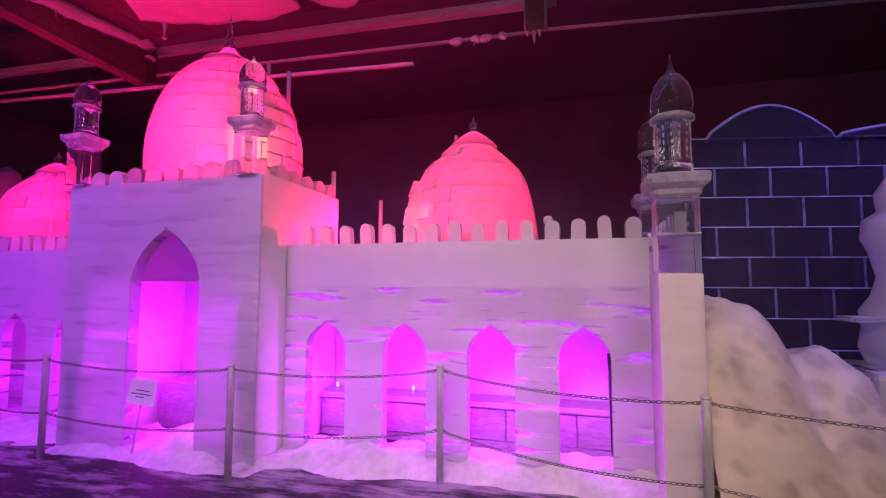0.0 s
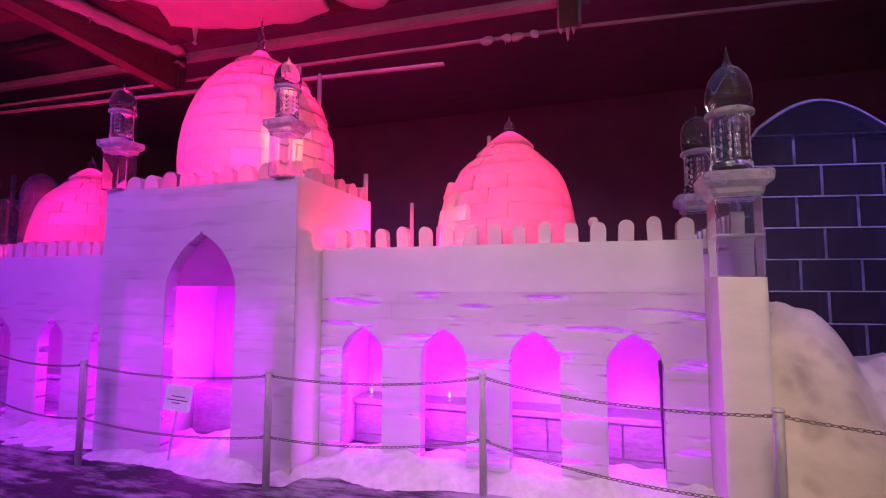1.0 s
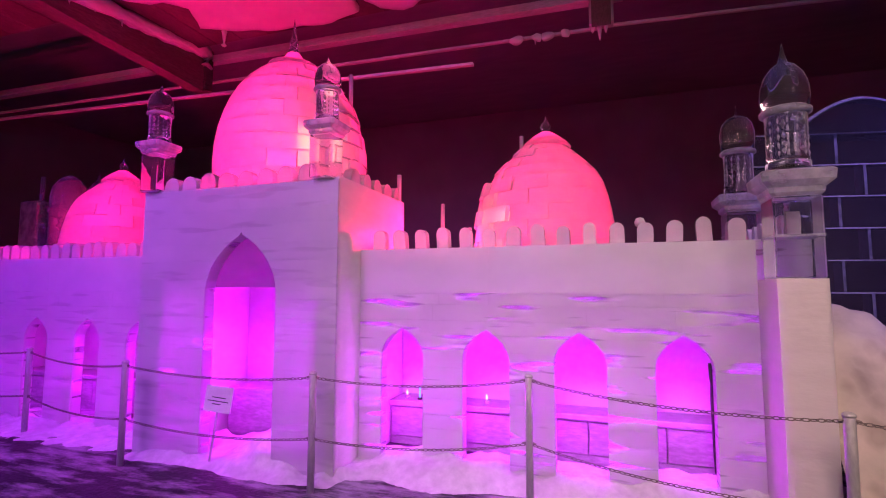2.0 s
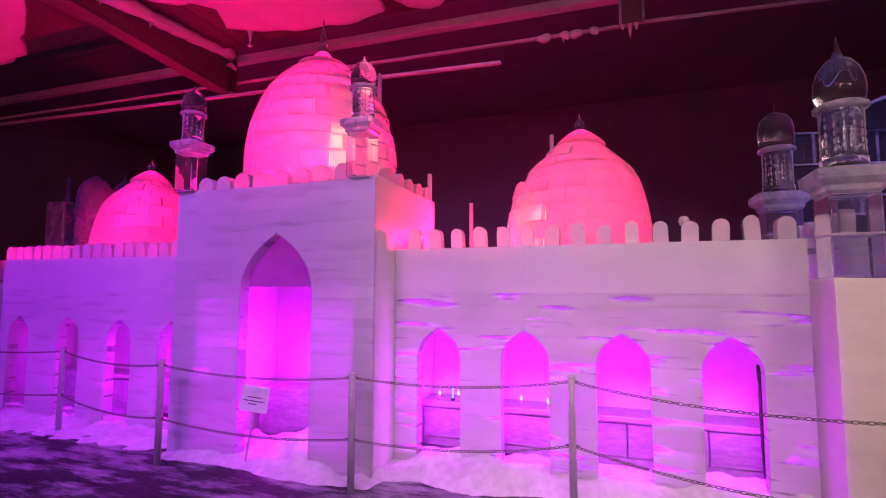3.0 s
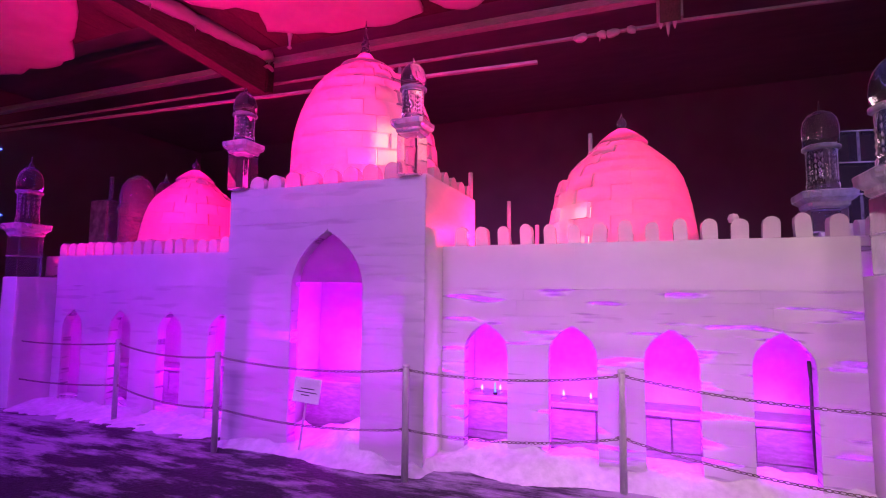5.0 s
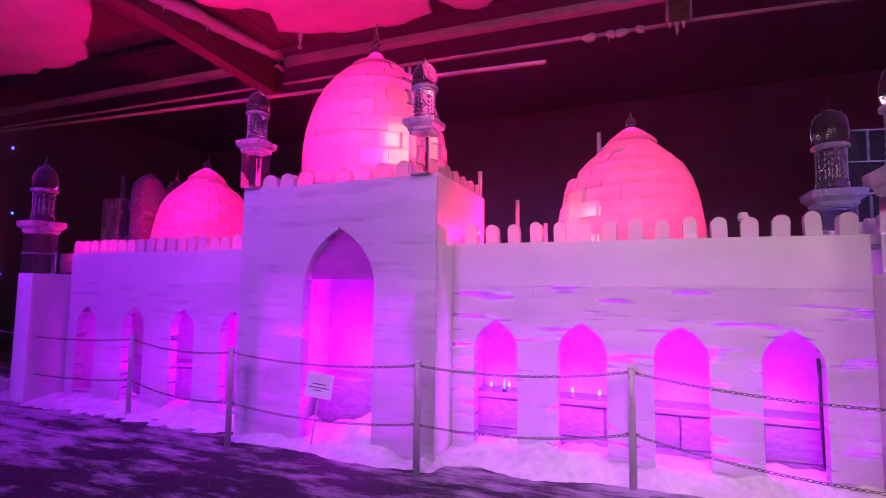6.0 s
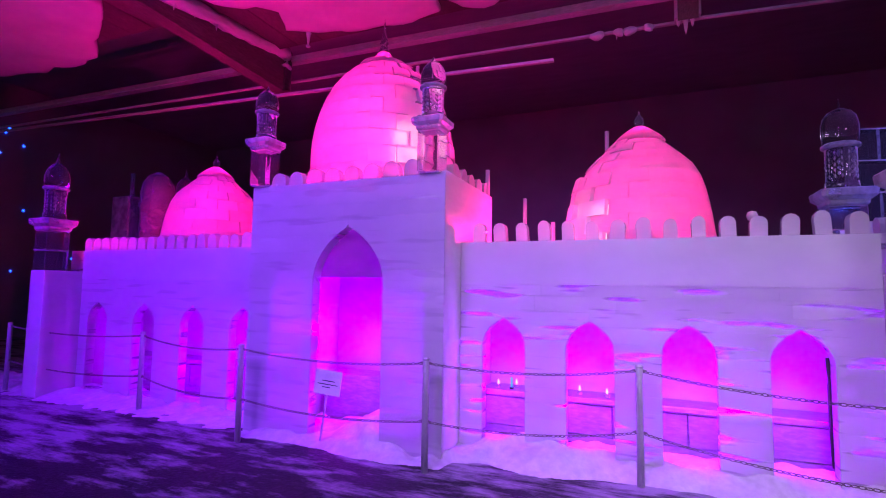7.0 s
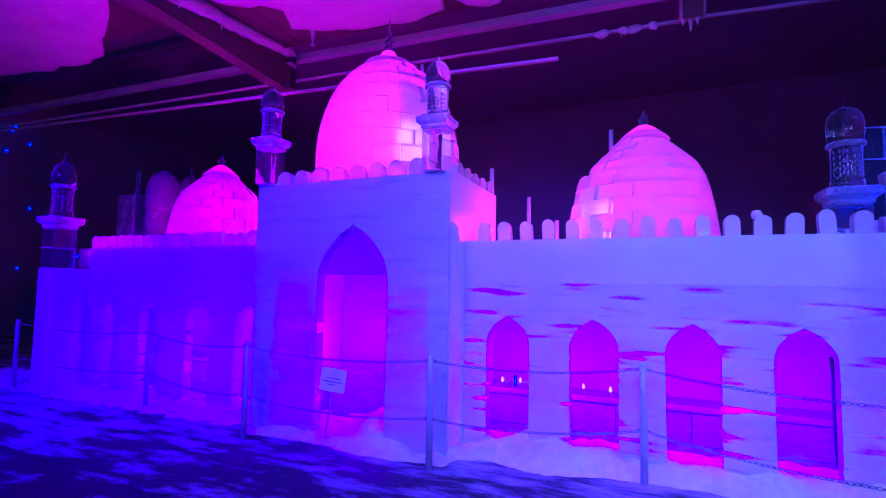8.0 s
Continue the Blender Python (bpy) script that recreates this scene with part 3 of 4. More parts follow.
rnd = random.Random(5)


def merlons(me, a, b, pitch, z, turn=0):
    n = int(round((Vector(b) - Vector(a)).length / pitch))
    for k in range(n + 1):
        p = Vector(a).lerp(Vector(b), k / n)
        m = pose(p.x, p.y, z, rnd.uniform(-3, 3), rnd.uniform(-3, 3), turn + rnd.uniform(-4, 4))
        share("merlon", me, palace, m @ Matrix.Diagonal((rnd.uniform(0.92, 1.08), 1, rnd.uniform(0.9, 1.08), 1)))


merlons(SMALL, (1.16, 0.07), (3.92, 0.07), 0.197, WING_TOP)
merlons(SMALL_L, (-1.24, 0.08), (-4.3, 0.08), 0.17, WING_TOP)
merlons(SMALL, (4.22, 0.1), (4.22, 1.5), 0.2, WING_TOP, 90)
merlons(SMALL, (-4.5, 0.25), (-4.5, 1.5), 0.2, WING_TOP, 90)
merlons(LARGE, (-0.80, TOWER_Y + 0.07), (-0.59, TOWER_Y + 0.07), 0.21, TOWER_TOP)
merlons(GLASSY, (-0.38, TOWER_Y + 0.07), (0.67, TOWER_Y + 0.07), 0.21, TOWER_TOP)
for s in (1, -1):
    merlons(LARGE, (s * 0.92, TOWER_Y + 0.36), (s * 0.92, 0.84), 0.2, TOWER_TOP + 0.02, 90)
part("ball", lathe(bmesh.new(), [(0, 1.945), (0.03, 1.955), (0.04, 1.985), (0.03, 2.015), (0, 2.025)], 12, (3.295, 0.07)), ICE_MERLON, palace, "", True)

# ---- domes ----


def block_ring(r0, z0, r1, z1, thick, n, lean0=None, lean1=None):
    """One block of a ring of n round the axis; lean: the outward slope of its face at foot and head."""
    half, cut = math.pi / n, 4
    flat = math.atan2(r0 - r1, z1 - z0)
    lean0, lean1 = flat if lean0 is None else lean0, flat if lean1 is None else lean1
    co, face, nor = [], [], []

    def quad(pts, normals=None):
        k = len(co)
        co.extend(pts)
        face.append((k, k + 1, k + 2, k + 3))
        if normals is None:
            a, b, c = (Vector(p) for p in pts[:3])
            d = (b - a).cross(c - a)
            normals = [d.normalized() if d.length > 1e-12 else Vector((0, 0, 1))] * 4
        nor.extend(tuple(v) for v in normals)

    def at(a, r, z):
        return (r * math.cos(a), r * math.sin(a), z)

    def out(a, lean):
        return Vector((math.cos(a) * math.cos(lean), math.sin(a) * math.cos(lean), math.sin(lean)))

    for k in range(cut):
        a, b = -half + 2 * half * k / cut, -half + 2 * half * (k + 1) / cut
        quad([at(a, r0, z0), at(b, r0, z0), at(b, r1, z1), at(a, r1, z1)], [out(a, lean0), out(b, lean0), out(b, lean1), out(a, lean1)])
        quad([at(b, r0 - thick, z0), at(a, r0 - thick, z0), at(a, r1 - thick, z1), at(b, r1 - thick, z1)])
        quad([at(a, r1, z1), at(b, r1, z1), at(b, r1 - thick, z1), at(a, r1 - thick, z1)])
        quad([at(b, r0, z0), at(a, r0, z0), at(a, r0 - thick, z0), at(b, r0 - thick, z0)])
    quad([at(-half, r0 - thick, z0), at(-half, r0, z0), at(-half, r1, z1), at(-half, r1 - thick, z1)])
    quad([at(half, r0, z0), at(half, r0 - thick, z0), at(half, r1 - thick, z1), at(half, r1, z1)])
    me = bpy.data.meshes.new("block")
    me.from_pydata(co, [], face)
    me.materials.append(ICE_DOME)
    me.polygons.foreach_set("use_smooth", [True] * len(face))
    me.normals_split_custom_set(nor)
    return me


def dome(at, sx, sy, profile, n, thick, broken, amount, finial, seed, clear=0, wide=-1, low=2, high=6, shelf=0, spire=6):
    """A dome of ice blocks in rings; broken: the bearing on which its blocks stand out."""
    t = thing("ice_dome", "dome of translucent ice blocks glowing red from inside", "dome", "domes", at=(at[0], at[1], 0))
    rnd = random.Random(seed)
    for k, ((r0, z0), (r1, z1)) in enumerate(zip(profile, profile[1:])):
        leans = [math.atan2(profile[max(0, j - 1)][0] - profile[min(len(profile) - 1, j + 1)][0], profile[min(len(profile) - 1, j + 1)][1] - profile[max(0, j - 1)][1]) for j in (k, k + 1)]
        me = block_ring(r0, z0, r1, z1, thick, n, *leans)
        clear_me = me.copy()
        clear_me.materials[0] = ICE_BLUR
        for i in range(n):
            a = 360 * (i + 0.5 * (k % 2)) / n
            near = max(0.0, math.cos(radians(a - broken))) ** 1.5
            push = rnd.uniform(-0.0004, 0.0004) + near * amount * rnd.uniform(0.0, 1.0)
            m = pose(push * math.cos(radians(a)), push * math.sin(radians(a)), rnd.uniform(-0.0005, 0.0005), 0, 0, a)
            m = Matrix.Diagonal((sx, sy, 1, 1)) @ m
            off = (a - clear + 180) % 360 - 180
            share("block", clear_me if abs(off) < wide and low <= k < high else me, t, m)
    for k, (r, z) in enumerate(profile[2:9]):
        for i in range(-2, 3):
            if shelf and rnd.random() < 0.75:
                me = block_ring(r + 0.05, z, r + 0.045, z + 0.010, 0.07, 26)
                me.materials[0] = ICE_FROSTED
                share("shelf", me, t, Matrix.Diagonal((sx, sy, 1, 1)) @ pose(0, 0, rnd.uniform(-0.01, 0.01), 0, 0, shelf + i * 360 / 26))
    cap = part("finial", lathe(bmesh.new(), finial[:spire], 24, foot=False), ICE_DOME, t, "stepped ice cap", True)
    part("spire", lathe(bmesh.new(), [(finial[spire - 1][0], finial[spire - 1][1] + 0.001)] + finial[spire:], 20), ICE_CLEAR, cap, "clear pointed spire", True)
    return t


main_profile = [(0.745, 2.28), (0.765, 2.46), (0.775, 2.63), (0.778, 2.80), (0.77, 2.96), (0.745, 3.13), (0.70, 3.30), (0.64, 3.46), (0.565, 3.60), (0.475, 3.72), (0.375, 3.82), (0.28, 3.88), (0.22, 3.905)]
dome((-0.20, 0.60), 1.0, 1.0, main_profile, 18, 0.06, -5, 0.06,
     [(0.2, 3.89), (0.268, 3.895), (0.282, 3.915), (0.27, 3.935), (0.225, 3.942), (0.20, 3.96), (0.145, 4.0), (0.10, 4.045), (0.07, 4.09), (0.05, 4.14), (0.042, 4.18), (0.052, 4.205), (0.036, 4.25), (0.02, 4.34), (0.011, 4.42), (0, 4.51)], 11, -30, 32, 2, 6, 2, 9)
side_profile = [(0.65, 1.75), (0.643, 1.92), (0.622, 2.08), (0.60, 2.22), (0.57, 2.36), (0.53, 2.49), (0.47, 2.60), (0.375, 2.70), (0.28, 2.79), (0.2, 2.86)]
side_finial = [(0.19, 2.855), (0.22, 2.845), (0.24, 2.865), (0.2, 2.91), (0.12, 2.975), (0.05, 3.02), (0.035, 3.04), (0.05, 3.075), (0.035, 3.11), (0.012, 3.13), (0, 3.19)]
dome((2.51, 0.92), 1.0, 1.0, side_profile, 11, 0.06, 195, 0.09, side_finial, 12, -150, 34, 0, 3)
dome((-2.91, 0.78), 1.0, 1.0, side_profile, 14, 0.06, -20, 0.05, side_finial, 13, -45, 30, 3, 8)


def show_lamp(at, turn, w, h):
    """A flat flood lamp: housing, glowing lens and bracket."""
    t = thing("show_lamp", "flat flood lamp glowing warm white behind the ice", "lamp", "show lamps", at=at)
    t.rotation_euler = (0, 0, radians(turn))
    part("housing", box(bmesh.new(), -0.06, 0.0, -w / 2 - 0.015, w / 2 + 0.015, 0.0, h + 0.03, 0.008), CABLE, t)
    part("lens", box(bmesh.new(), 0.001, 0.012, -w / 2, w / 2, 0.015, h + 0.015), LENS, t, "glowing lens")
    part("bracket", box(bmesh.new(), -0.05, -0.02, -0.03, 0.03, -0.3, 0.0), CABLE, t)


show_lamp((0.20, 0.46, 2.62), -46, 0.34, 0.52)
show_lamp((2.16, 0.72, 1.86), -142, 0.26, 0.34)

# rods of ice on the roof
for x, y, z0, z1 in ((1.21, 1.62, 1.8, 2.50), (2.16, 1.60, 1.8, 3.22), (-3.53, 1.2, 1.8, 3.13), (0.06, 0.95, 3.5, 4.05), (0.3, 1.0, 3.2, 3.95), (0.97, 0.88, 2.4, 2.70), (1.55, 1.6, 1.8, 2.2)):
    bm = bmesh.new()
    tube(bm, [(x, y, z0), (x, y, (z0 + z1) / 2), (x, y, z1)], 0.026, 8)
    tagged(part("ice_rod", bm, ICE_MERLON, None, "", True), "thin upright rod of ice on the palace roof", "ice rod", "ice rods")

# ---- minarets ----


def minaret(at, z0, w, h, s, tall, group, label, rail=True, spire=True, thin=False):
    """A clear ice pillar with a moulded cap, a carved drum and a pointed dome; s: girth, tall: height of what stands on the pillar."""
    t = thing("ice_minaret", label, "minaret", group, at=(at[0], at[1], z0))
    part("pillar", box(bmesh.new(), -w / 2, w / 2, -w / 2, w / 2, 0.0, h, 0.012), ICE_CLEAR, t)
    if rail:
        part("pillar_joint", box(bmesh.new(), -w / 2 - 0.003, w / 2 + 0.003, -w / 2 - 0.003, w / 2 + 0.003, h * 0.50, h * 0.53), ICE_FROSTED, t)
    bm = bmesh.new()
    c = w / 2
    levels = [(0.98, 0.001), (1.12, 0.02), (1.14, 0.05), (1.2, 0.055), (1.46, 0.085), (1.5, 0.14), (1.42, 0.15)]
    corners = [(sx * a, sy * b) for sx, sy, a, b in ((-1, -1, 1, 0.85), (-1, -1, 0.85, 1), (1, -1, 0.85, 1), (1, -1, 1, 0.85), (1, 1, 1, 0.85), (1, 1, 0.85, 1), (-1, 1, 0.85, 1), (-1, 1, 1, 0.85))]
    rings = [[bm.verts.new((c * k * x, c * k * y, h + z * tall)) for x, y in corners] for k, z in levels]
    for a, b in zip(rings, rings[1:]):
        for i in range(8):
            bm.faces.new((a[i], a[(i + 1) % 8], b[(i + 1) % 8], b[i]))
    bm.faces.new(rings[0])
    bm.faces.new(rings[-1])
    part("cap", bm, ICE_FROSTED, t, "frosted moulded cap")
    z = h + 0.151 * tall
    part("drum_foot", lathe(bmesh.new(), [(0.122 * s, z), (0.122 * s, z + 0.07 * tall)], 24), ICE_CLEAR, t, "", True)
    z += 0.071 * tall
    drum = part("drum", lathe(bmesh.new(), [(0.118 * s, z), (0.113 * s, z + 0.04 * tall), (0.112 * s, z + 0.15 * tall), (0.118 * s, z + 0.29 * tall)], 28), ICE_CLEAR, t, "clear drum with carved lattice", True)
    for k in range(14):
        a = 2 * math.pi * k / 14
        for dz in (0.045, 0.095, 0.145, 0.195, 0.245):
            b2 = bmesh.new()
            lathe(b2, [(0, z + (dz - 0.022) * tall), (0.008 * s, z + dz * tall), (0, z + (dz + 0.022) * tall)], 5, (0.112 * s * math.cos(a), 0.112 * s * math.sin(a)))
            part("lozenge", b2, ICE_FROSTED, drum)
    z += 0.291 * tall
    part("ring", lathe(bmesh.new(), [(0.12 * s, z), (0.143 * s, z + 0.015 * tall), (0.143 * s, z + 0.035 * tall), (0.12 * s, z + 0.05 * tall)], 28), ICE_FROSTED, t, "frosted ring", True)
    z += 0.051 * tall
    prof = [(0.128, 0.0), (0.137, 0.07), (0.132, 0.14), (0.11, 0.21), (0.07, 0.265), (0.03, 0.295)]
    prof += [(0.02, 0.33), (0.009, 0.38), (0, 0.43)] if spire else [(0.012, 0.33), (0, 0.37)]
    if thin:
        prof = [(0.128, 0.0), (0.137, 0.08), (0.137, 0.16), (0.122, 0.23), (0.09, 0.275), (0.045, 0.30), (0.012, 0.31), (0.007, 0.36), (0, 0.41)]
    part("dome", lathe(bmesh.new(), [(r * s, z + q * tall) for r, q in prof], 32), ICE_CLEAR, t, "clear pointed dome", True)
    return t


minaret((4.158, -0.27), 1.552, 0.262, 0.50, 1.0, 1.03, "corner minarets", "clear ice minaret with pointed dome on the corner pier")
minaret((-4.47, -0.31), 1.552, 0.262, 0.50, 1.0, 1.03, "corner minarets", "clear ice minaret with pointed dome on the corner pier")
minaret((4.28, 1.5), 1.77, 0.29, 0.45, 1.08, 1.1, "rear minarets", "clear ice minaret on the palace's rear corner", thin=True)
minaret((-4.5, 1.62), 1.77, 0.28, 0.45, 1.05, 1.1, "rear minarets", "dim clear ice minaret on the palace's rear corner")
for x in (-0.985, 0.86):
    minaret((x, TOWER_Y + 0.03), TOWER_TOP + 0.002, 0.20, 0.36, 0.82, 0.74, "tower minarets", "slender clear ice minaret on the gate tower", False, False)
bm = bmesh.new()
lathe(bm, [(0.26, 0.0), (0.26, 2.7), (0.29, 2.72), (0.29, 2.77), (0.26, 2.79), (0.27, 2.95), (0.24, 3.12), (0.16, 3.25), (0.06, 3.32), (0, 3.34)], 28, (-5.25, 1.7))
tagged(part("ice_tower", bm, ICE_DIM, None, "", True), "dim round ice tower with a domed top behind the palace", "tower")
bm = box(bmesh.new(), -6.3, -5.85, 1.6, 1.9, 0.0, 2.95, 0.03)
tube(bm, [(-5.92, 1.7, 2.9), (-5.92, 1.7, 3.36)], 0.035, 8)
tagged(part("ice_pillar", bm, ICE_DIM), "dim square ice pillar with a rod on top", "pillar")

# ---- clear ice brick wall beside the palace ----
brick_wall = thing("ice_brick_wall", "wall of dark clear ice bricks with white frosted joints", "wall", kind="structure", at=(4.42, 1.75, 0))
brick_wall.rotation_euler = (0, 0, radians(11))
WALL_Y, ROW, LONG = 0.0, 0.316, 0.562
CRESTS = ((1.09, 0.655, 0.39), (2.56, 0.81, 0.17))


joints, uprights, pieces = bmesh.new(), bmesh.new(), []
for r in range(10):
    z0 = 3.04 - ROW * (r + 1)
    if z0 < -0.3:
        break
    off = 0.30 - 0.245 * (r % 2)
    for k in range(8):
        x0 = LONG * k - off
        pieces.append((max(x0, 0.0), x0 + LONG, max(z0, 0.0), z0 + ROW))
brick_meshes = {}
for x0, x1, z0, z1 in pieces:
    if x1 - x0 < 0.1 or z1 - z0 < 0.05:
        continue
    key = (round(x1 - x0, 2), round(z1 - z0, 2))
    if key not in brick_meshes:
        brick_meshes[key] = mesh_of(box(bmesh.new(), 0.014, x1 - x0 - 0.014, 0, 0.2, 0.007, z1 - z0 - 0.007, 0.006), ICE_DARK, False, "brick")
    share("brick", brick_meshes[key], brick_wall, pose(x0, WALL_Y, z0))
    box(joints, x0, x1, WALL_Y + 0.004, WALL_Y + 0.05, z1 - 0.006, z1 + 0.006)
    if x0 > 0.01:
        box(uprights, x0 - 0.0135, x0 + 0.0135, WALL_Y + 0.004, WALL_Y + 0.05, z0 + 0.009, z1 - 0.009)
part("joint", joints, JOINT, brick_wall, "white frosted joint")
part("joint", uprights, JOINT_DIM, brick_wall, "clear upright joint")
for mid, half, rise in CRESTS:
    poly = [(mid + half * u / 12, 3.05 - 0.06 * (abs(u) == 12) + (rise - 0.06) * math.cos(math.pi / 2 * u / 12)) for u in range(-12, 13)]
    part("crest", prism(bmesh.new(), poly, WALL_Y, WALL_Y + 0.2), ICE_DARK, brick_wall)
    part("coping", tube(bmesh.new(), [(x, WALL_Y + 0.02, z + 0.012) for x, z in poly], 0.02, 8), JOINT, brick_wall, "white frosted coping", True)

# ---- ice figure beside the mound: a plain draped column ----
sculpture = thing("ice_sculpture", "plain rounded ice sculpture lit blue on a block pedestal", "sculpture", at=(5.98, 0.75, 0))
part("pedestal", box(bmesh.new(), -0.42, 0.5, -0.35, 0.4, 0.0, 0.86, 0.06), ICE_MERLON, sculpture)
bm = bmesh.new()
lathe(bm, [(0.0, 0.861), (0.30, 0.862), (0.33, 1.0), (0.30, 1.15), (0.32, 1.28), (0.22, 1.4), (0.2, 1.55), (0.26, 1.75), (0.31, 1.85), (0.27, 2.0), (0.16, 2.06), (0.18, 2.2), (0.13, 2.32), (0, 2.36)], 32)
for v in bm.verts:
    v.co += 0.06 * Vector((noise.noise(v.co * 3), noise.noise(v.co * 3 + Vector((5, 0, 0))), 0.3 * noise.noise(v.co * 4)))
part("body", bm, ICE_MERLON, sculpture, "", True)
part("ledge", box(bmesh.new(), -0.46, -0.15, -0.2, 0.1, 1.20, 1.24, 0.01), ICE_FROSTED, sculpture)

# ---- inside the rooms ----
for x0, x1 in ((1.01, 4.1), (-4.4, -1.01)):
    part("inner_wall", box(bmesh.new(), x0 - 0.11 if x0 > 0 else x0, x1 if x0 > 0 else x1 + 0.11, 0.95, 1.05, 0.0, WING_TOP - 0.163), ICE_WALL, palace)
    t = thing("ice_bench", "low frosted bench with an icy slab inside the palace", "bench", "ice benches")
    for k in range(5):
        a = x0 + (x1 - x0) * k / 5
        part("block", box(bmesh.new(), a + 0.0005, a + (x1 - x0) / 5 - 0.0005, 0.64, 0.93, 0.07, 0.36, 0.012), BENCH, t)
    part("plinth", box(bmesh.new(), x0, x1, 0.648, 0.92, 0.0, 0.069), BENCH, t, "recessed plinth")
    part("slab", box(bmesh.new(), x0, x1, 0.60, 0.945, 0.362, 0.42, 0.012), BENCH, t)
t = thing("ice_bench", "low frosted bench inside the gate tower", "bench", "ice benches")
part("block", box(bmesh.new(), -0.7, 0.0, 0.35, 0.7, 0.0, 0.48, 0.012), BENCH, t)
part("block", box(bmesh.new(), 0.01, 0.75, 0.35, 0.7, 0.0, 0.54, 0.012), BENCH, t)
# warm reflections in the windows, put in as small glowing tips on added bases
for x, y, z in ((1.16, 0.7, 0.42), (1.33, 0.76, 0.42), (1.95, 0.74, 0.42), (2.2, 0.7, 0.42)):
    t = thing("warm_glint", "small glowing tip standing in for a warm reflection", "lamp", "bench lamps", at=(x, y, z))
    part("base", lathe(bmesh.new(), [(0.022, 0.0), (0.025, 0.02), (0.015, 0.03)], 12), ICE_FROSTED, t, "", True)
    part("flame", lathe(bmesh.new(), [(0, 0.031), (0.009, 0.04), (0.011, 0.055), (0.006, 0.075), (0, 0.09)], 12), GLINT_WARM, t, "glowing tip", True)
# upright blue glints of a reflected bulb, added as glowing tubes on the benches
for x, y, z, h in ((0.20, 0.5, 0.541, 0.15), (0.27, 0.48, 0.541, 0.11), (0.36, 0.52, 0.541, 0.16), (1.30, 0.68, 0.421, 0.12)):
    t = thing("blue_glint", "thin glowing blue tube standing in for a reflected glint", "lamp", "blue tube lamps", at=(x, y, z))
    part("base", lathe(bmesh.new(), [(0.02, 0.0), (0.022, 0.012), (0.013, 0.02)], 12), CABLE, t, "", True)
    part("tube", lathe(bmesh.new(), [(0.008, 0.021), (0.009, 0.03), (0.009, h - 0.01), (0, h)], 10), BLUE_GLOW, t, "glowing blue tube", True)
bm = bmesh.new()
tube(bm, [(3.75 - 0.002 * k, 0.135 + 0.012 * math.sin(k * 0.7), 0.2 + 0.095 * k) for k in range(9)], 0.013, 8)
tagged(part("cable", bm, CABLE, None, "", True), "black cable running up a window's side", "cable")

# notice in the gateway
t = thing("notice", "white paper notice on a stake in the gateway", "sign", at=(-0.09, TOWER_Y - 0.06, 0.45))
t.rotation_euler = (radians(-5), radians(5), radians(6))
part("sheet", box(bmesh.new(), -0.13, 0.13, -0.004, 0.004, 0.0, 0.21), PAPER, t)
part("stake", box(bmesh.new(), -0.007, 0.007, 0.006, 0.02, -0.4, 0.12, 0.002), STEEL, t)
for z, a, b in ((0.115, -0.06, 0.07), (0.085, -0.1, 0.1), (0.06, -0.05, 0.03)):
    part("text_bar", box(bmesh.new(), a, b, -0.007, -0.0045, z, z + 0.007), INK, t)

# ---- barrier of posts and chains ----
POSTS = [(-5.15, -0.35), (-2.66, -0.33), (-0.876, -0.68), (0.961, -0.64), (2.497, -0.224), (4.19, -0.82), (6.3, -1.1)]


def barrier_post(at):
    t = thing("barrier_post", "grey steel barrier post standing in the snow", "post", "barrier posts", at=(at[0], at[1], -0.02))
    pipe = part("tube", lathe(bmesh.new(), [(0.027, 0.0), (0.027, 0.86), (0.024, 0.868)], 20), STEEL, t, "", True)
    part("cap", lathe(bmesh.new(), [(0.03, 0.869), (0.03, 0.88), (0.02, 0.89), (0, 0.892)], 20), STEEL, t, "", True)
    for z in (0.40, 0.845):
        part("eyelet", tube(bmesh.new(), [(-0.05, 0, z), (-0.03, 0, z + 0.006), (0.03, 0, z + 0.006), (0.05, 0, z)], 0.007, 8), CHAIN, pipe)
    return t


for p in POSTS:
    barrier_post(p)


def link_mesh():
    bm = bmesh.new()
    seg, ring = 10, 5
    rows = []
    for i in range(seg):
        a = 2 * math.pi * i / seg
        c = Vector((0.020 * math.cos(a), 0.0, 0.0095 * math.sin(a)))
        d = Vector((math.cos(a), 0, math.sin(a)))
        rows.append([bm.verts.new(c + 0.0031 * (math.cos(2 * math.pi * k / ring) * d + math.sin(2 * math.pi * k / ring) * Vector((0, 1, 0)))) for k in range(ring)])
    for i in range(seg):
        for k in range(ring):
            bm.faces.new((rows[i][k], rows[(i + 1) % seg][k], rows[(i + 1) % seg][(k + 1) % ring], rows[i][(k + 1) % ring]))
    return bm


LINK = mesh_of(link_mesh(), CHAIN, False, "link")


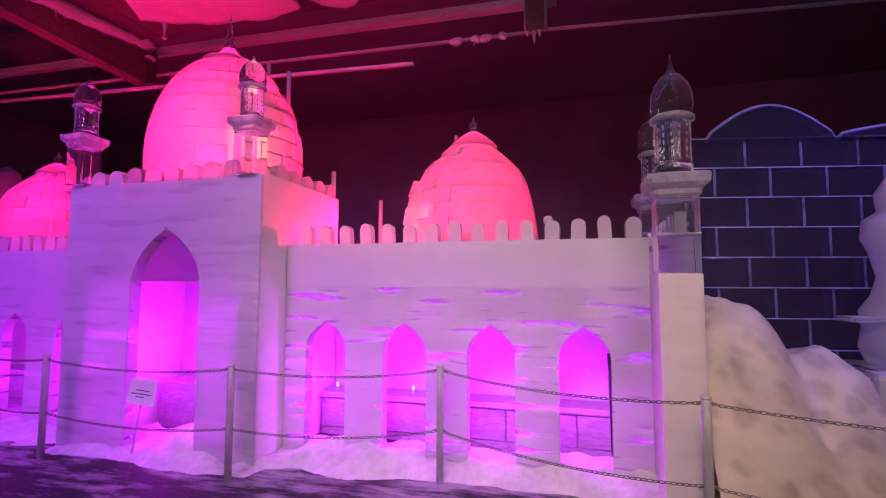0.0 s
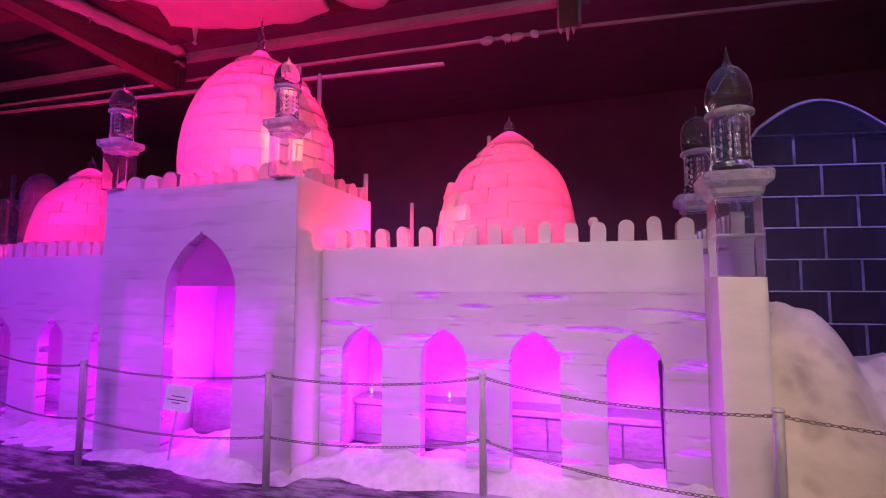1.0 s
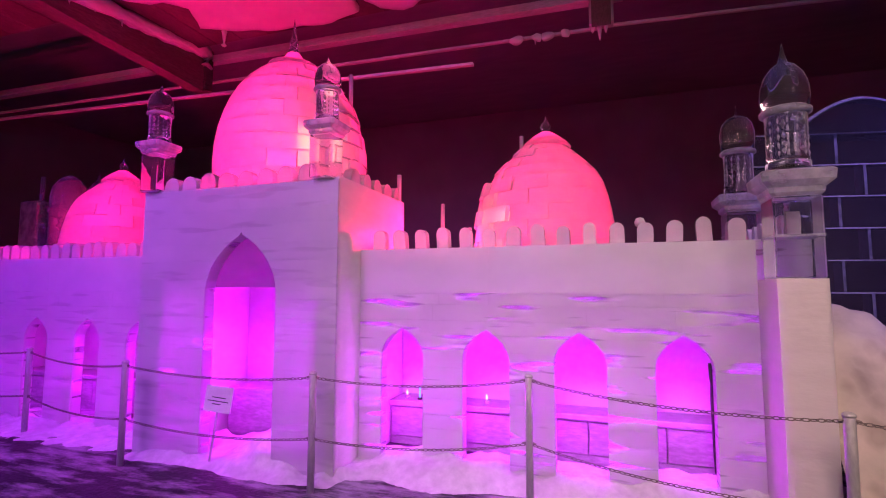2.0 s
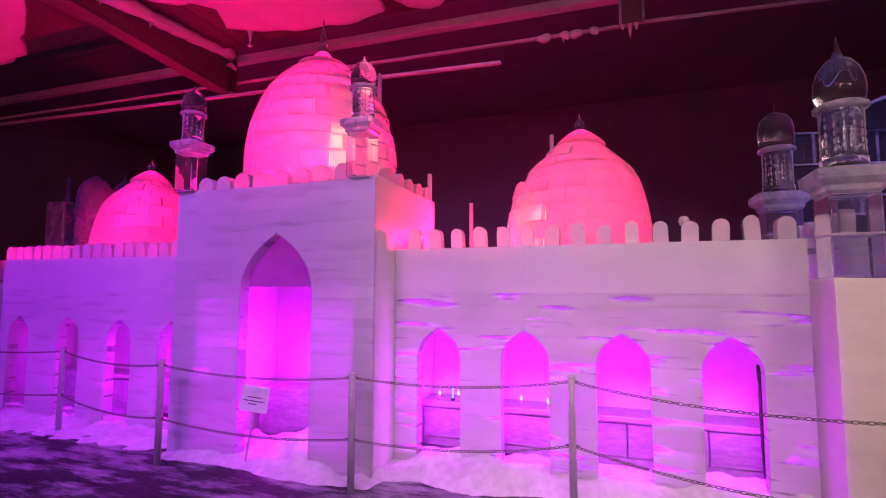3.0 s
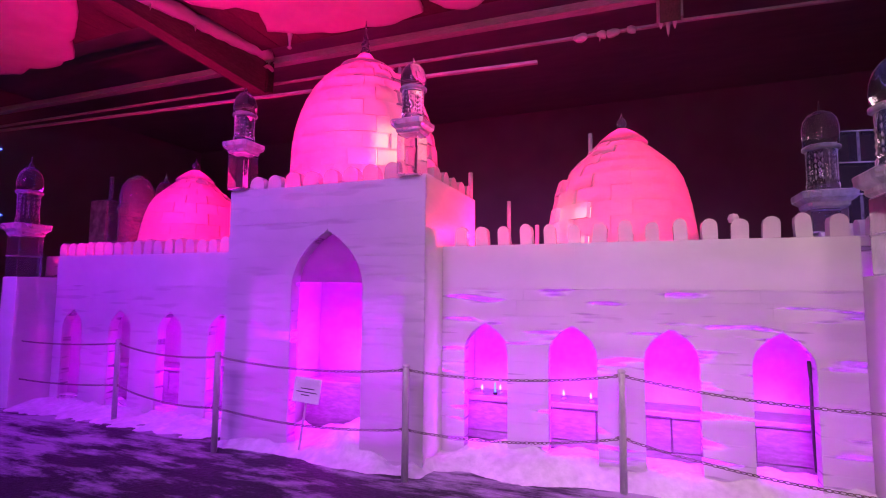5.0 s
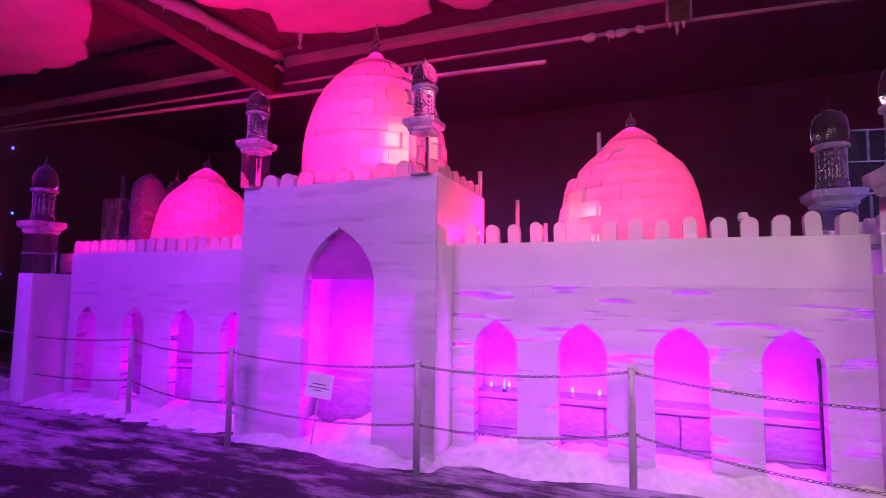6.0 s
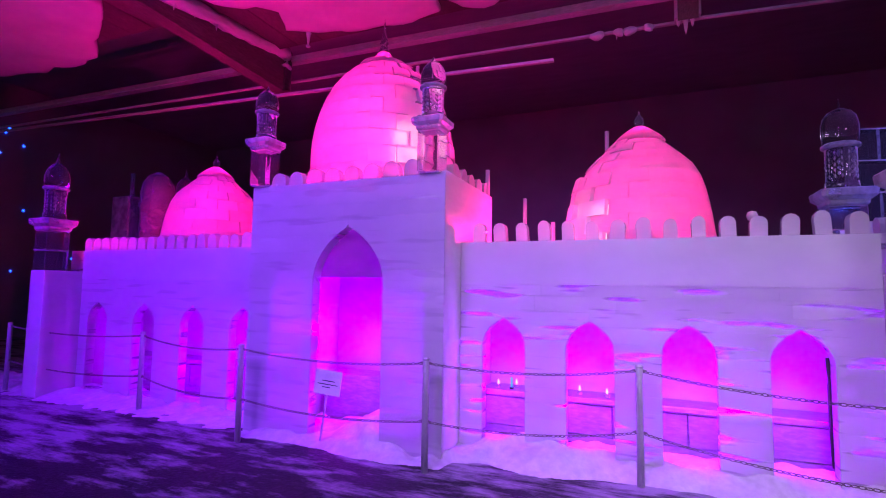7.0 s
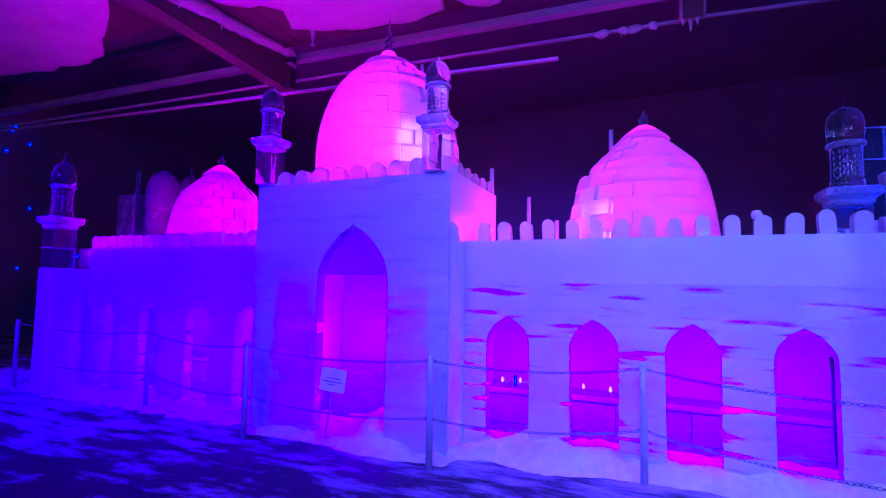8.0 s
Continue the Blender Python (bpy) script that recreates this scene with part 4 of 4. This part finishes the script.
def chain(a, b, z, sag):
    """Links strung between two posts at height z."""
    verts, faces = [], []
    base = np.array([v.co[:] for v in LINK.vertices])
    polys = [list(p.vertices) for p in LINK.polygons]
    pa, pb = Vector((*a, z)), Vector((*b, z))
    n = int((pb - pa).length / 0.0315)
    for k in range(n):
        u = (k + 0.5) / n
        p = pa.lerp(pb, u)
        p.z -= 4 * sag * u * (1 - u)
        d = (pb - pa).normalized() + Vector((0, 0, -4 * sag * (1 - 2 * u) / (pb - pa).length))
        q = np.array((d.normalized().to_track_quat("X", "Z").to_matrix() @ Matrix.Rotation(radians(90 * (k % 2) + 20), 3, "X")))
        off = len(verts)
        verts += [tuple(w) for w in base @ q.T + np.array(p)]
        faces += [[i + off for i in f] for f in polys]
    me = bpy.data.meshes.new("barrier_chain")
    me.from_pydata(verts, [], faces)
    me.materials.append(CHAIN)
    tagged(new("barrier_chain", me), "dark steel chain hanging between barrier posts", "chain", "barrier chains")


for a, b in zip(POSTS, POSTS[1:]):
    chain(a, b, 0.825, 0.055)
    chain(a, b, 0.38, 0.06)

# small coloured lamps along the hall's rear rail, seen as sparkles in the clear ice
t = thing("lamp_rail", "rail of small coloured lamps along the hall's wall", "lamps")
part("rail", tube(bmesh.new(), [(-6.0, -7.97, 3.6), (8.0, -7.97, 3.6)], 0.04, 8), STEEL, t)
for k, colour in enumerate(((0.1, 1.0, 0.3), (0.1, 0.15, 1.0), (1.0, 0.8, 0.4), (0.1, 0.15, 1.0), (1.0, 0.1, 0.2), (0.2, 1.0, 0.5), (0.1, 0.15, 1.0))):
    bulb = part("bulb", lathe(bmesh.new(), [(0, -0.09), (0.07, -0.05), (0.09, 0), (0.07, 0.05), (0, 0.09)], 14), glowing("coloured_lamp", colour, 110), t, "", True)
    bulb.location = (-5.0 + 2.0 * k, -7.86, 3.5)

# far lights at the hall's end
t = thing("light_string", "string of small amber lights far off in the hall", "string lights")
for k in range(14):
    part("bulb", lathe(bmesh.new(), [(0, -0.02), (0.018, 0), (0, 0.02)], 8), LED_AMBER, t).location = (-9.5 + 0.16 * k, 2.6, 0.62 + 0.01 * math.sin(k * 1.3))
part("cord", tube(bmesh.new(), [(-9.55, 2.6, 0.0), (-9.55, 2.6, 0.63), (-7.3, 2.6, 0.63), (-7.3, 2.6, 0.0)], 0.008, 6), CABLE, t)

# blue lamps at the hall's west end
t = thing("blue_lamps", "cluster of small blue lamps at the hall's far end", "lamps")
part("board", box(bmesh.new(), -11.995, -11.96, 2.0, 4.4, 0.0, 5.6), DARK_WALL, t)
rnd = random.Random(8)
for k in range(12):
    part("bulb", lathe(bmesh.new(), [(0, -0.03), (0.028, 0), (0, 0.03)], 8), BLUE_GLOW, t).location = (-11.94, rnd.uniform(2.1, 4.3), rnd.uniform(1.2, 5.2))

# ---- facing blocks of the front ----


def facing(wall, x0, x1, y, z0, z1, openings, course, seed, gap=0.0002, slots=0.0, long=0.75, mat=None):
    """Courses of chamfered ice blocks on a front, cut along the arches."""
    rnd = random.Random(seed)
    z, row = z0, 0
    while z < z1 - 0.03:
        h = course * rnd.uniform(0.85, 1.2)
        top = min(z + h, z1)
        if z1 - top < 0.04:
            top = z1
        spans, x, before = [], (x0, x0), None
        for mid, half, spring, apex in sorted(openings):
            lo, hi = arch_half(z, spring, apex, half), arch_half(top, spring, apex, half)
            if lo <= 0:
                continue
            spans.append((x, (mid - lo, mid - hi), before, (mid, half, spring, apex)))
            x, before = (mid + lo, mid + hi), (mid, half, spring, apex)
        spans.append((x, (x1, x1), before, None))
        for (al, ah), (bl, bh), arch_l, arch_r in spans:

            def edge_l(q, plain_x):
                return arch_l[0] + arch_half(q, arch_l[2], arch_l[3], arch_l[1]) if arch_l else plain_x

            def edge_r(q, plain_x):
                return arch_r[0] - arch_half(q, arch_r[2], arch_r[3], arch_r[1]) if arch_r else plain_x

            width = bl - al
            n = max(1, int(round(width / (long * rnd.uniform(0.75, 1.2)))))
            cuts = sorted([0.0, 1.0] + [(k + rnd.uniform(-0.25, 0.25)) / n for k in range(1, n)])
            cells = []
            for u, v in zip(cuts, cuts[1:]):
                if width > 0.2 and rnd.random() < slots:
                    m1 = u + (v - u) * rnd.uniform(0.0, 0.4)
                    m2 = m1 + (v - u) * rnd.uniform(0.25, 0.6)
                    cells += [(u, m1, False), (m1, m2, True), (m2, v, False)]
                else:
                    cells.append((u, v, False))
            for u, v, slot in cells:
                straight = abs(al - ah) < 1e-4 and abs(bl - bh) < 1e-4
                zb = z + gap + (rnd.uniform(0.016, 0.036) if slot and straight and z < 1.42 else 0.0)
                zt = top - gap
                steps = 2 if straight else 6
                zs = [zb + (zt - zb) * k / (steps - 1) for k in range(steps)]
                left, right = [], []
                for q in zs:
                    a, b = edge_l(q, al), edge_r(q, bl)
                    left.append((a + (b - a) * u + gap, q))
                    right.append((a + (b - a) * v - gap, q))
                p = right + left[::-1]
                if right[0][0] - left[0][0] < 0.02 or zt - zb < 0.02:
                    continue
                proud = y - rnd.uniform(0.0, 0.0005)
                bm = bmesh.new()
                cx, cz = sum(q[0] for q in p) / len(p), (zb + zt) / 2
                c = 0.0004
                back = [bm.verts.new((q[0], y + 0.021, q[1])) for q in p]
                mid_ = [bm.verts.new((q[0], proud + 0.0006, q[1])) for q in p]
                front = [bm.verts.new((q[0] - math.copysign(c, q[0] - cx), proud, q[1] - math.copysign(c, q[1] - cz) * (1 if q[1] in (zb, zt) else 0))) for q in p]
                bm.faces.new(front)
                bm.faces.new(back)
                for a, b in ((back, mid_), (mid_, front)):
                    for i in range(len(p)):
                        bm.faces.new((a[i], a[(i + 1) % len(p)], b[(i + 1) % len(p)], b[i]))
                part("ice_block", bm, mat or ICE_BLOCK, wall)
        z, row = top, row + 1


wing = [(m, HALF, SPRING, APEX) for m in WINDOWS]
facing(WALLS[0], 1.003, 4.023, 0.0, 0.0, 1.45, wing, 0.125, 21)
facing(WALLS[0], 1.003, 4.023, -0.006, 1.452, WING_TOP - 0.004, [], 0.37, 22, 0.0002, 0.0, 1.6, ICE_SOLID)
facing(WALLS[1], -4.328, -1.09, 0.0, 0.0, 1.45, [(m, HALF, SPRING, APEX) for m in LEFT_WINDOWS], 0.125, 23, mat=ICE_FAINT)
facing(WALLS[1], -4.328, -1.09, -0.006, 1.452, WING_TOP - 0.004, [], 0.37, 24, 0.0002, 0.0, 1.6, ICE_SOLID)
facing(WALLS[2], -1.09, 1.0, TOWER_Y, 0.0, TOWER_TOP - 0.004, [GATE], 0.15, 25, mat=ICE_FAINT)
